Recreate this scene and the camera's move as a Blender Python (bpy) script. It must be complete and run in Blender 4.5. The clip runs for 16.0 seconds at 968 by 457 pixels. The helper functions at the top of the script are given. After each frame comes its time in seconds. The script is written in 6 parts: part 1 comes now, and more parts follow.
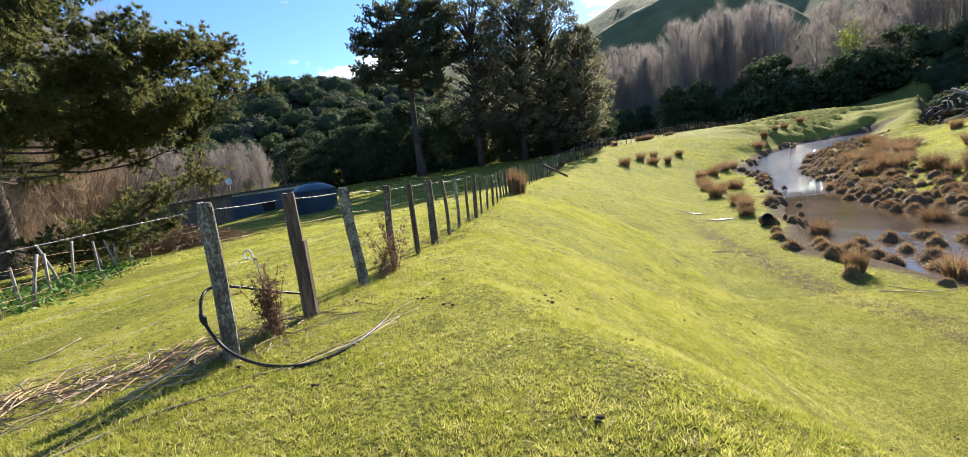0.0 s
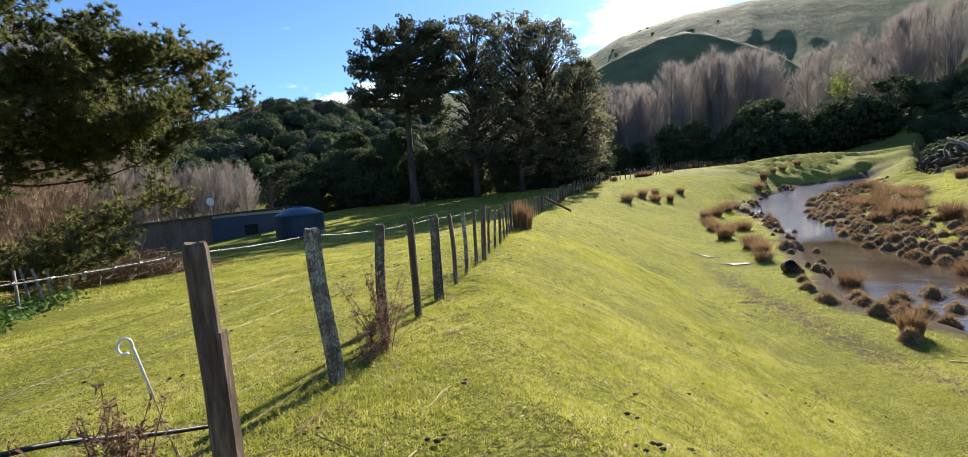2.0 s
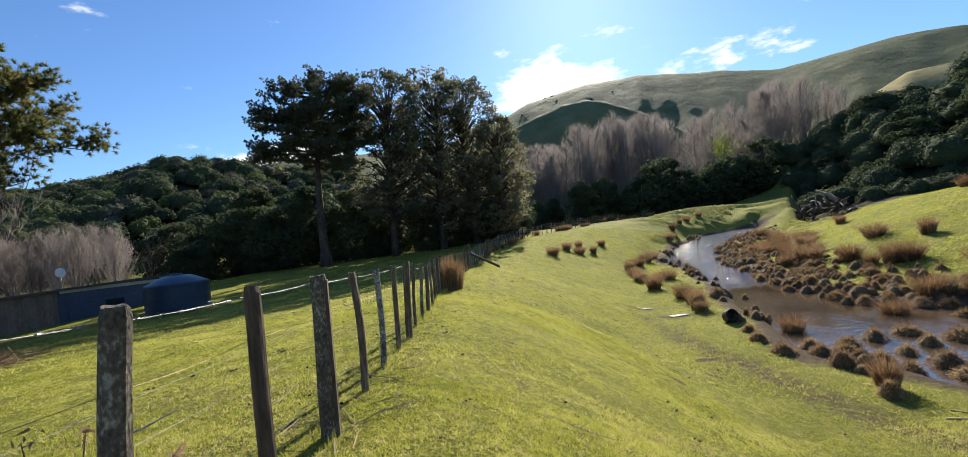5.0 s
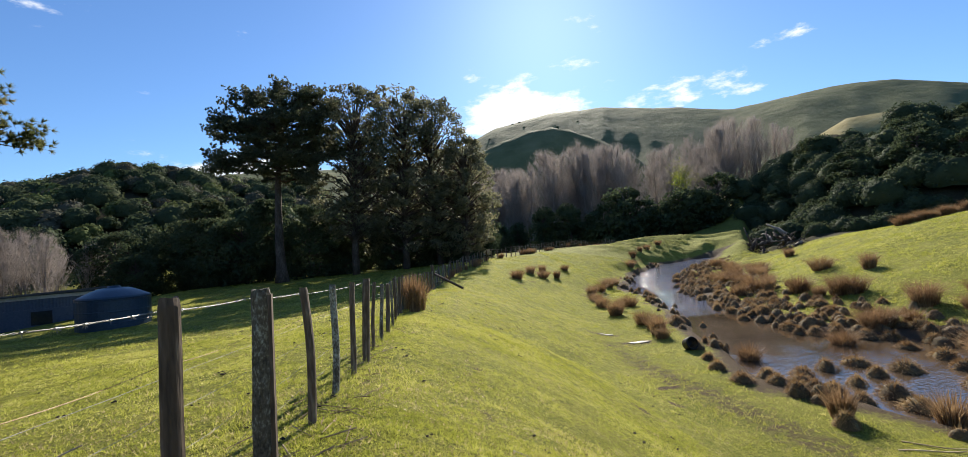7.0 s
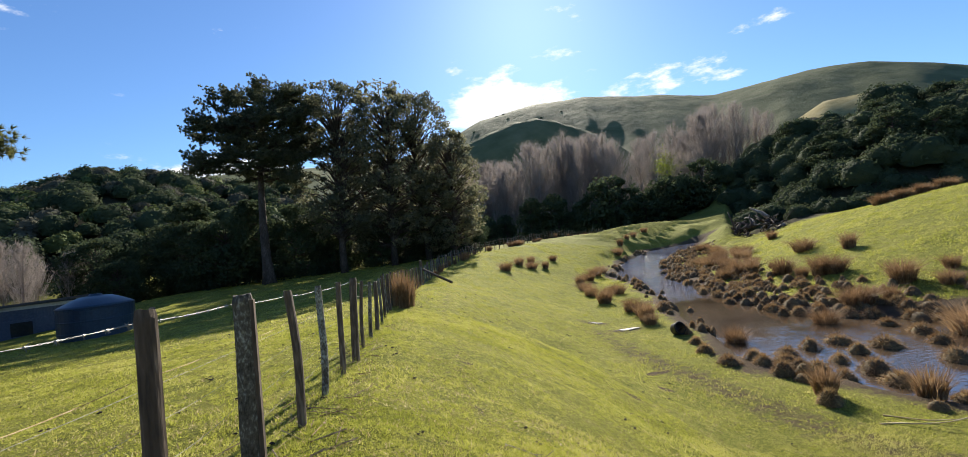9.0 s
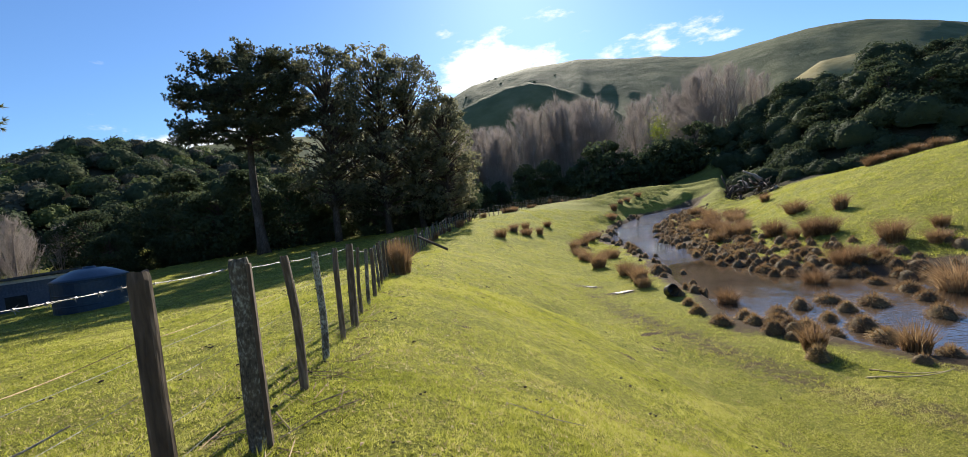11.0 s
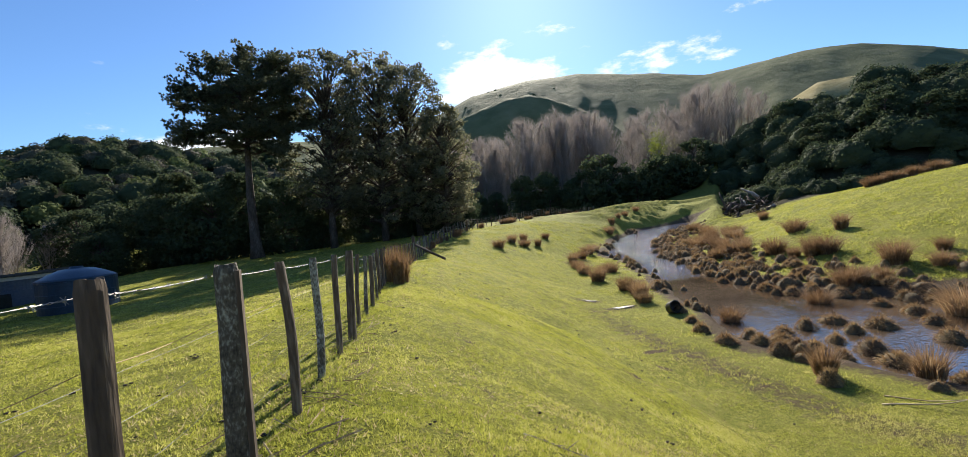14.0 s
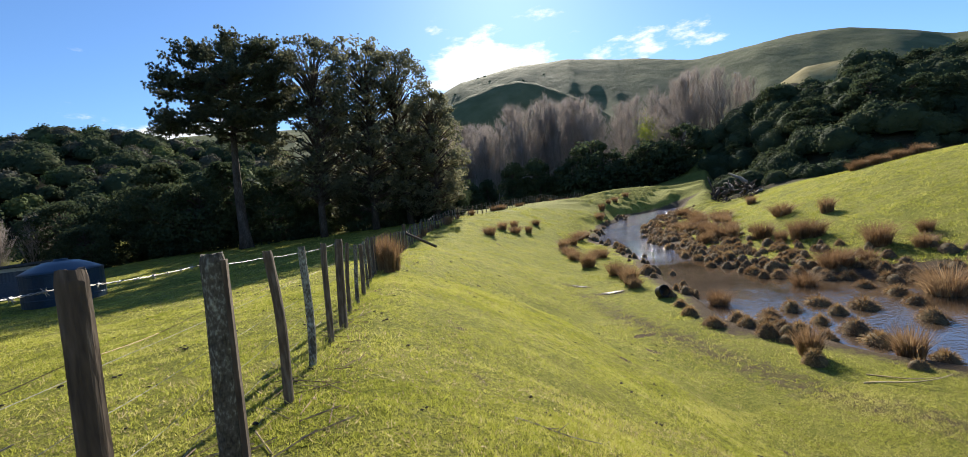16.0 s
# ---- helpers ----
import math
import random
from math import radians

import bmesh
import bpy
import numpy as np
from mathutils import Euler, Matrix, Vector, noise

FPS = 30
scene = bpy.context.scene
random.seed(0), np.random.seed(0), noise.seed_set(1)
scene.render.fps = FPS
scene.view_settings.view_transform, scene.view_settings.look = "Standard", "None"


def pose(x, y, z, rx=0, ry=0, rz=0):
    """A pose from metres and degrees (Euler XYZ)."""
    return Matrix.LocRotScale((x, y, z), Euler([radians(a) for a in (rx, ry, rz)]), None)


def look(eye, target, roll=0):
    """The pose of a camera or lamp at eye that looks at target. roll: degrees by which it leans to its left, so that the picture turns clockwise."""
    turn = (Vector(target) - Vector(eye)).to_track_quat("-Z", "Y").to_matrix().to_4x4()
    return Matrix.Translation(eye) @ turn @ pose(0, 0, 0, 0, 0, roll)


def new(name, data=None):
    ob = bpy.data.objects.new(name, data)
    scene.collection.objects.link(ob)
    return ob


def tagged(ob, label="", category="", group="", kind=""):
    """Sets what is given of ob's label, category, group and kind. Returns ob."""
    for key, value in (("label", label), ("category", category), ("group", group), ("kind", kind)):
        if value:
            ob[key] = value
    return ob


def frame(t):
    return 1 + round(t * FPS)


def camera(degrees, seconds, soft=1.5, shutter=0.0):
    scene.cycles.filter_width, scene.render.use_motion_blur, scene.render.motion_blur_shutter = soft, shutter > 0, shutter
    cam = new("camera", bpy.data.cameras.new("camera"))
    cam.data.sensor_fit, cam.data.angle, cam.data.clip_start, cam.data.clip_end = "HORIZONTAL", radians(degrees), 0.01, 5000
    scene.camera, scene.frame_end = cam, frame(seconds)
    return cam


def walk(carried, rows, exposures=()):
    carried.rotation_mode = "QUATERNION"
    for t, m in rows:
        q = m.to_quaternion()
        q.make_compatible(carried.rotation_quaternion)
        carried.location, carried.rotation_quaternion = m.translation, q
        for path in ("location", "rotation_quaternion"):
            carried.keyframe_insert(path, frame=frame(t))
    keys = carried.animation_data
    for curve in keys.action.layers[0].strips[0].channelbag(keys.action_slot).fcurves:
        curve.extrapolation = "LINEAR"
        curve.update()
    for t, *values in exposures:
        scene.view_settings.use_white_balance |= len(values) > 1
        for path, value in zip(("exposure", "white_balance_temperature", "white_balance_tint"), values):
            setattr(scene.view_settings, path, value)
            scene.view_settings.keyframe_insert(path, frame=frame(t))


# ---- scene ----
cam = camera(92.9, 16.0, soft=0.6)
PATH = [
    (0, (0.38, -0.498, 1.244), (0.317, 1.47, 0.896), -6.6),
    (0.5, (0.271, 0.047, 1.241), (0.165, 1.996, 0.807), -8.6),
    (1, (0.069, 0.585, 1.267), (-0.052, 2.54, 0.862), -5.6),
    (1.5, (0.055, 1.072, 1.251), (-0.006, 3.051, 0.969), -7.8),
    (2, (-0.115, 1.592, 1.254), (-0.123, 3.579, 1.028), -4.2),
    (2.5, (-0.126, 2.089, 1.182), (-0.221, 4.062, 0.864), -8.4),
    (3, (-0.177, 2.658, 1.15), (-0.033, 4.645, 0.975), -5.1),
    (3.5, (-0.18, 3.203, 1.066), (-0.009, 5.192, 0.945), -6.4),
    (4, (-0.248, 3.709, 1.045), (-0.056, 5.698, 0.954), -5.7),
    (4.5, (-0.234, 4.131, 1.012), (-0.026, 6.12, 1.072), -5.6),
    (5, (-0.201, 4.444, 0.99), (0.16, 6.411, 0.988), -5.6),
    (5.2, (-0.221, 4.548, 0.991), (0.282, 6.484, 0.983), -5.2),
    (7.5, (-0.192, 4.839, 0.927), (0.324, 6.769, 1.016), -3.5),
    (8, (-0.197, 4.846, 0.944), (0.336, 6.772, 1.031), -4.0),
    (8.5, (-0.177, 4.828, 0.957), (0.368, 6.752, 1.021), -5.0),
    (10.8, (-0.142, 4.838, 0.921), (0.476, 6.739, 0.876), -6.7),
    (11, (-0.184, 4.903, 0.909), (0.394, 6.815, 0.811), -6.5),
    (11.5, (-0.324, 5.098, 0.905), (0.177, 7.02, 0.672), -5.6),
    (12, (-0.271, 5.274, 0.885), (0.111, 7.234, 0.774), -5.9),
    (12.5, (-0.259, 5.407, 0.89), (0.313, 7.323, 0.85), -5.2),
    (13, (-0.264, 5.409, 0.885), (0.308, 7.325, 0.824), -5.1),
    (13.5, (-0.261, 5.393, 0.891), (0.325, 7.305, 0.837), -4.9),
    (14, (-0.255, 5.387, 0.892), (0.346, 7.294, 0.837), -4.9),
    (14.5, (-0.248, 5.394, 0.889), (0.364, 7.297, 0.825), -5.0),
    (15, (-0.234, 5.384, 0.886), (0.387, 7.283, 0.797), -5.5),
    (15.5, (-0.245, 5.394, 0.884), (0.383, 7.289, 0.762), -5.6),
    (16, (-0.243, 5.385, 0.884), (0.39, 7.279, 0.771), -5.5),
]
walk(cam, [(t, look(eye, target, roll)) for t, eye, target, roll in PATH],
     exposures=[(0.0, 1.15), (1.5, 1.1), (2.0, 0.88), (3.0, 0.88), (4.0, 0.72), (5.0, 0.62), (7.5, 0.58), (11.0, 0.60), (11.5, 0.58), (12.0, 0.82), (13.0, 0.66), (16.0, 0.62)])

# ---------------------------------------------------------------- light
SUN_AZ, SUN_EL = 24.0, 29.0
world = bpy.data.worlds.new("sky")
scene.world = world
world.use_nodes = True
wt = world.node_tree
wt.nodes.clear()

sky = wt.nodes.new("ShaderNodeTexSky")
sky.sky_type = "NISHITA"
sky.sun_disc = False
sky.sun_elevation = radians(SUN_EL)
sky.sun_rotation = radians(SUN_AZ)
sky.air_density, sky.dust_density, sky.ozone_density = 1.0, 0.22, 2.5
coord = wt.nodes.new("ShaderNodeTexCoord")
# clouds: soft banks round a few directions, broken up by noise
stretch = wt.nodes.new("ShaderNodeMapping")
stretch.inputs["Scale"].default_value = (1.0, 1.0, 2.6)
wt.links.new(coord.outputs["Generated"], stretch.inputs["Vector"])
puffs = wt.nodes.new("ShaderNodeTexNoise")
puffs.inputs["Scale"].default_value = 9.5
puffs.inputs["Detail"].default_value = 9.0
puffs.inputs["Roughness"].default_value = 0.62
wt.links.new(stretch.outputs["Vector"], puffs.inputs["Vector"])
CLOUDS = [  # azimuth, elevation, half width, half height, strength
    (20.0, 15.5, 8.5, 4.2, 1.0), (40.0, 15.6, 8.5, 1.9, 0.6), (69.0, 13.5, 5.0, 1.6, 0.9),
    (27.5, 21.0, 3.0, 1.5, 0.5), (-10.0, 10.3, 8.0, 2.0, 1.0), (-27.0, 23.0, 3.5, 1.0, 0.45),
    (29.0, 24.5, 2.5, 2.0, 0.4), (47.0, 19.0, 5.0, 1.0, 0.35), (-75.0, 14.0, 12.0, 3.0, 0.6),
    (120.0, 16.0, 20.0, 4.0, 0.6), (-140.0, 20.0, 20.0, 5.0, 0.6)]
total = None
for az, el, wide, high, amount in CLOUDS:
    a, e = radians(az), radians(el)
    middle = Vector((math.sin(a) * math.cos(e), math.cos(a) * math.cos(e), math.sin(e)))
    side = Vector((math.cos(a), -math.sin(a), 0.0))
    above = side.cross(middle)
    squares = []
    for axis, half in ((side, wide), (above, high)):
        dot = wt.nodes.new("ShaderNodeVectorMath")
        dot.operation = "DOT_PRODUCT"
        dot.inputs[1].default_value = axis / math.sin(radians(half))
        wt.links.new(coord.outputs["Generated"], dot.inputs[0])
        less = wt.nodes.new("ShaderNodeMath")
        less.operation = "SUBTRACT"
        less.inputs[1].default_value = middle.dot(axis) / math.sin(radians(half))
        wt.links.new(dot.outputs["Value"], less.inputs[0])
        sq = wt.nodes.new("ShaderNodeMath")
        sq.operation = "MULTIPLY"
        wt.links.new(less.outputs[0], sq.inputs[0])
        wt.links.new(less.outputs[0], sq.inputs[1])
        squares.append(sq)
    front = wt.nodes.new("ShaderNodeVectorMath")
    front.operation = "DOT_PRODUCT"
    front.inputs[1].default_value = middle
    wt.links.new(coord.outputs["Generated"], front.inputs[0])
    both = wt.nodes.new("ShaderNodeMath")
    both.operation = "ADD"
    wt.links.new(squares[0].outputs[0], both.inputs[0])
    wt.links.new(squares[1].outputs[0], both.inputs[1])
    bell = wt.nodes.new("ShaderNodeMath")
    bell.operation = "POWER"
    bell.inputs[0].default_value = 0.37
    wt.links.new(both.outputs[0], bell.inputs[1])
    ahead = wt.nodes.new("ShaderNodeMath")
    ahead.operation = "GREATER_THAN"
    ahead.inputs[1].default_value = 0.5
    wt.links.new(front.outputs["Value"], ahead.inputs[0])
    bank = wt.nodes.new("ShaderNodeMath")
    bank.operation = "MULTIPLY"
    wt.links.new(bell.outputs[0], bank.inputs[0])
    wt.links.new(ahead.outputs[0], bank.inputs[1])
    weigh = wt.nodes.new("ShaderNodeMath")
    weigh.operation = "MULTIPLY"
    weigh.inputs[1].default_value = amount
    wt.links.new(bank.outputs[0], weigh.inputs[0])
    if total is None:
        total = weigh
    else:
        most = wt.nodes.new("ShaderNodeMath")
        most.operation = "MAXIMUM"
        wt.links.new(total.outputs[0], most.inputs[0])
        wt.links.new(weigh.outputs[0], most.inputs[1])
        total = most
grain = wt.nodes.new("ShaderNodeMath")
grain.operation = "MULTIPLY_ADD"
grain.inputs[1].default_value = 2.2
grain.inputs[2].default_value = -1.22
wt.links.new(puffs.outputs["Fac"], grain.inputs[0])
cover = wt.nodes.new("ShaderNodeMath")
cover.operation = "ADD"
wt.links.new(grain.outputs[0], cover.inputs[0])
wt.links.new(total.outputs[0], cover.inputs[1])
edge = wt.nodes.new("ShaderNodeMapRange")
edge.interpolation_type = "SMOOTHSTEP"
edge.inputs["From Min"].default_value = 0.28
edge.inputs["From Max"].default_value = 0.66
wt.links.new(cover.outputs[0], edge.inputs["Value"])
blend = wt.nodes.new("ShaderNodeMix")
blend.data_type = "RGBA"
blend.inputs["B"].default_value = (9.5, 9.7, 10.0, 1)
wt.links.new(edge.outputs["Result"], blend.inputs["Factor"])
tint = wt.nodes.new("ShaderNodeMix")
tint.data_type, tint.blend_type = "RGBA", "MULTIPLY"
tint.inputs["Factor"].default_value = 1.0
tint.inputs["B"].default_value = (0.71, 0.95, 1.24, 1)
wt.links.new(sky.outputs["Color"], tint.inputs["A"])
wt.links.new(tint.outputs["Result"], blend.inputs["A"])
back = wt.nodes.new("ShaderNodeBackground")
back.inputs["Strength"].default_value = 0.085
wt.links.new(blend.outputs["Result"], back.inputs["Color"])
wout = wt.nodes.new("ShaderNodeOutputWorld")
wt.links.new(back.outputs[0], wout.inputs["Surface"])

sun = new("sun", bpy.data.lights.new("sun", "SUN"))
sun.data.energy, sun.data.angle, sun.data.color = 6.5, radians(0.55), (1.0, 0.93, 0.80)
a, e = radians(SUN_AZ), radians(SUN_EL)
sun.matrix_world = look((math.sin(a) * math.cos(e) * 50, math.cos(a) * math.cos(e) * 50, math.sin(e) * 50), (0, 0, 0))


# ---------------------------------------------------------------- mesh helpers
rng = np.random.default_rng(7)


class Buf:
    """Gathers vertices, triangles and quads into one mesh."""

    def __init__(self):
        self.v, self.t, self.q, self.n = [], [], [], 0

    def add(self, v, t=None, q=None):
        v = np.asarray(v, float).reshape(-1, 3)
        if t is not None and len(t):
            self.t.append(np.asarray(t, int).reshape(-1, 3) + self.n)
        if q is not None and len(q):
            self.q.append(np.asarray(q, int).reshape(-1, 4) + self.n)
        self.v.append(v)
        self.n += len(v)
        return self

    def mesh(self, name, material=None, smooth=False):
        me = bpy.data.meshes.new(name)
        v = np.concatenate(self.v)
        t = np.concatenate(self.t) if self.t else np.zeros((0, 3), int)
        q = np.concatenate(self.q) if self.q else np.zeros((0, 4), int)
        me.vertices.add(len(v))
        me.vertices.foreach_set("co", v.ravel())
        me.loops.add(t.size + q.size)
        me.loops.foreach_set("vertex_index", np.concatenate([t.ravel(), q.ravel()]).astype(np.int32))
        me.polygons.add(len(t) + len(q))
        starts = np.concatenate([np.arange(len(t)) * 3, t.size + np.arange(len(q)) * 4]).astype(np.int32)
        me.polygons.foreach_set("loop_start", starts)
        me.polygons.foreach_set("use_smooth", np.full(len(t) + len(q), smooth))
        me.update(calc_edges=True)
        me.validate()
        if material:
            me.materials.append(material)
        return me


def part(name, mesh, parent=None, label="", m=None):
    """Links a mesh as one object, under a thing or a part."""
    ob = new(name, mesh)
    if parent is not None:
        ob.parent = parent
    if m is not None:
        ob.matrix_basis = m
    if label:
        ob["label"] = label
    return ob


def unit(v):
    return v / np.maximum(np.linalg.norm(v, axis=-1, keepdims=True), 1e-9)


def tube(buf, points, radii, sides=6, cap=True):
    """A round limb along points."""
    p = np.asarray(points, float)
    r = np.broadcast_to(np.asarray(radii, float), (len(p),))
    along = unit(np.gradient(p, axis=0))
    ref = np.array([0.0, 0.0, 1.0]) if abs(along[:, 2]).mean() < 0.8 else np.array([1.0, 0.0, 0.0])
    s = unit(np.cross(along, ref))
    u = np.cross(s, along)
    ang = np.arange(sides) * 2 * np.pi / sides
    ring = p[:, None] + r[:, None, None] * (np.cos(ang)[None, :, None] * s[:, None] + np.sin(ang)[None, :, None] * u[:, None])
    k = np.arange(sides)
    base = (np.arange(len(p) - 1) * sides)[:, None]
    q = np.stack([base + k, base + (k + 1) % sides, base + sides + (k + 1) % sides, base + sides + k], -1).reshape(-1, 4)
    v = ring.reshape(-1, 3)
    t = None
    if cap:
        n = len(v)
        v = np.concatenate([v, p[:1], p[-1:]])
        last = (len(p) - 1) * sides
        t = np.concatenate([np.stack([np.full(sides, n), (k + 1) % sides, k], -1), np.stack([np.full(sides, n + 1), last + k, last + (k + 1) % sides], -1)])
    buf.add(v, t, q)


def sprays(buf, at, ways, n, length, width, spread, droop=0.0):
    """n slim pointed blades from each place, fanned round its way."""
    at, ways = np.repeat(np.asarray(at, float), n, 0), np.repeat(np.asarray(ways, float), n, 0)
    way = unit(ways + rng.normal(0, spread, at.shape))
    way[:, 2] -= droop
    long = length * rng.uniform(0.6, 1.15, (len(at), 1))
    side = unit(np.cross(way, rng.normal(0, 1, at.shape))) * width * rng.uniform(0.7, 1.3, (len(at), 1))
    v = np.stack([at - side, at + side, at + way * long], 1).reshape(-1, 3)
    buf.add(v, np.arange(len(v)).reshape(-1, 3))


def leaflets(buf, at, size):
    """A small leaf, turned at random, at each place."""
    at = np.asarray(at, float)
    a = unit(rng.normal(0, 1, at.shape)) * size * rng.uniform(0.6, 1.3, (len(at), 1))
    b = unit(np.cross(a, rng.normal(0, 1, at.shape))) * size * 0.55
    v = np.stack([at - a, at + b, at + a, at - b], 1).reshape(-1, 3)
    buf.add(v, None, np.arange(len(v)).reshape(-1, 4))


def box(buf, x0, x1, y0, y1, z0, z1, taper=0.0):
    v = [(x0, y0, z0), (x1, y0, z0), (x1, y1, z0), (x0, y1, z0), (x0 + taper, y0 + taper, z1), (x1 - taper, y0 + taper, z1), (x1 - taper, y1 - taper, z1), (x0 + taper, y1 - taper, z1)]
    buf.add(v, None, [(3, 2, 1, 0), (4, 5, 6, 7), (0, 1, 5, 4), (1, 2, 6, 5), (2, 3, 7, 6), (3, 0, 4, 7)])


def lattice(ix, iy, seed):
    h = (ix.astype(np.int64) * 374761393 + iy.astype(np.int64) * 668265263 + seed * 974711) & 0x7FFFFFFF
    h = ((h ^ (h >> 13)) * 1274126177) & 0x7FFFFFFF
    return ((h ^ (h >> 16)) & 0xFFFF) / 65535.0


def vnoise(x, y, seed=0):
    ix, iy = np.floor(x), np.floor(y)
    fx, fy = x - ix, y - iy
    fx, fy = fx * fx * (3 - 2 * fx), fy * fy * (3 - 2 * fy)
    n = [lattice(ix + i, iy + j, seed) for i, j in ((0, 0), (1, 0), (0, 1), (1, 1))]
    return (n[0] * (1 - fx) + n[1] * fx) * (1 - fy) + (n[2] * (1 - fx) + n[3] * fx) * fy


def fbm(x, y, seed=0, octaves=4):
    """Summed value noise, about -1 to 1."""
    total, amp = 0.0, 0.5
    for k in range(octaves):
        total = total + amp * (2 * vnoise(x * 2**k + 17.3 * k, y * 2**k - 9.1 * k, seed + k) - 1)
        amp *= 0.5
    return total


def step(lo, hi, x):
    u = np.clip((x - lo) / (hi - lo), 0, 1)
    return u * u * (3 - 2 * u)


# ---------------------------------------------------------------- materials
def material(name, colours, scale=4.0, fine=40.0, rough=0.85, bump=0.3, dist=0.01, metal=0.0, see=0.0, stretch=(1, 1, 1), vary=0.0, world_space=False, spec=0.3):
    """Two scales of noise over three colours, with relief; see: how much light comes through (leaves); vary: tint from thing to thing."""
    m = bpy.data.materials.new(name)
    m.use_nodes = True
    nt = m.node_tree
    nt.nodes.clear()
    link = nt.links.new
    if world_space:
        src = nt.nodes.new("ShaderNodeNewGeometry").outputs["Position"]
    else:
        src = nt.nodes.new("ShaderNodeTexCoord").outputs["Object"]
    mp = nt.nodes.new("ShaderNodeMapping")
    mp.inputs["Scale"].default_value = stretch
    link(src, mp.inputs["Vector"])
    big = nt.nodes.new("ShaderNodeTexNoise")
    big.inputs["Scale"].default_value, big.inputs["Detail"].default_value = scale, 4.0
    small = nt.nodes.new("ShaderNodeTexNoise")
    small.inputs["Scale"].default_value, small.inputs["Detail"].default_value = fine, 5.0
    link(mp.outputs[0], big.inputs["Vector"])
    link(mp.outputs[0], small.inputs["Vector"])
    ramp = nt.nodes.new("ShaderNodeValToRGB")
    ramp.color_ramp.elements[0].position, ramp.color_ramp.elements[1].position = 0.32, 0.68
    ramp.color_ramp.elements[0].color = (*colours[0], 1)
    ramp.color_ramp.elements[1].color = (*colours[2], 1)
    ramp.color_ramp.elements.new(0.5).color = (*colours[1], 1)
    mixv = nt.nodes.new("ShaderNodeMath")
    mixv.operation = "MULTIPLY_ADD"
    mixv.inputs[1].default_value = 0.55
    link(small.outputs["Fac"], mixv.inputs[0])
    half = nt.nodes.new("ShaderNodeMath")
    half.operation = "MULTIPLY"
    half.inputs[1].default_value = 0.45
    link(big.outputs["Fac"], half.inputs[0])
    link(half.outputs[0], mixv.inputs[2])
    fac = mixv.outputs[0]
    if vary:
        info = nt.nodes.new("ShaderNodeObjectInfo")
        isl = nt.nodes.new("ShaderNodeNewGeometry")
        add = nt.nodes.new("ShaderNodeMath")
        link(info.outputs["Random"], add.inputs[0])
        link(isl.outputs["Random Per Island"], add.inputs[1])
        va = nt.nodes.new("ShaderNodeMath")
        va.operation = "MULTIPLY_ADD"
        va.inputs[1].default_value, va.inputs[2].default_value = vary, -vary
        link(add.outputs[0], va.inputs[0])
        ad2 = nt.nodes.new("ShaderNodeMath")
        link(va.outputs[0], ad2.inputs[0])
        link(fac, ad2.inputs[1])
        fac = ad2.outputs[0]
    link(fac, ramp.inputs["Fac"])
    bs = nt.nodes.new("ShaderNodeBsdfPrincipled")
    bs.inputs["Roughness"].default_value, bs.inputs["Metallic"].default_value = rough, metal
    bs.inputs["Specular IOR Level"].default_value = spec
    link(ramp.outputs["Color"], bs.inputs["Base Color"])
    if bump:
        bp = nt.nodes.new("ShaderNodeBump")
        bp.inputs["Strength"].default_value, bp.inputs["Distance"].default_value = bump, dist
        link(small.outputs["Fac"], bp.inputs["Height"])
        link(bp.outputs["Normal"], bs.inputs["Normal"])
    out = nt.nodes.new("ShaderNodeOutputMaterial")
    if see:
        tr = nt.nodes.new("ShaderNodeBsdfTranslucent")
        link(ramp.outputs["Color"], tr.inputs["Color"])
        mx = nt.nodes.new("ShaderNodeMixShader")
        mx.inputs["Fac"].default_value = see
        link(bs.outputs[0], mx.inputs[1])
        link(tr.outputs[0], mx.inputs[2])
        link(mx.outputs[0], out.inputs["Surface"])
    else:
        link(bs.outputs[0], out.inputs["Surface"])
    return m


BLADE = material("grass_blade", [(0.18, 0.205, 0.032), (0.40, 0.405, 0.068), (0.56, 0.51, 0.18)], 0.6, 9.0, 0.7, 0, see=0.58, vary=0.2, world_space=True, spec=0.12)
DRYBLADE = material("dry_blade", [(0.24, 0.20, 0.08), (0.44, 0.36, 0.17), (0.62, 0.53, 0.30)], 3, 30, 0.75, 0, see=0.55, vary=0.2)
STRAW = material("dry_straw", [(0.22, 0.14, 0.07), (0.42, 0.31, 0.17), (0.62, 0.52, 0.33)], 3, 30, 0.75, 0.2, vary=0.2)
RUSH = material("brown_rush", [(0.13, 0.072, 0.036), (0.27, 0.165, 0.085), (0.43, 0.295, 0.16)], 2, 12, 0.7, 0, see=0.4, vary=0.16)
SEDGE = material("tussock_tuft", [(0.11, 0.062, 0.03), (0.26, 0.158, 0.076), (0.44, 0.31, 0.145)], 2, 12, 0.75, 0, see=0.4, vary=0.16)
MOUND = material("tussock_mound", [(0.05, 0.034, 0.02), (0.115, 0.082, 0.045), (0.20, 0.165, 0.075)], 3, 26, 0.9, 0.8, 0.03)
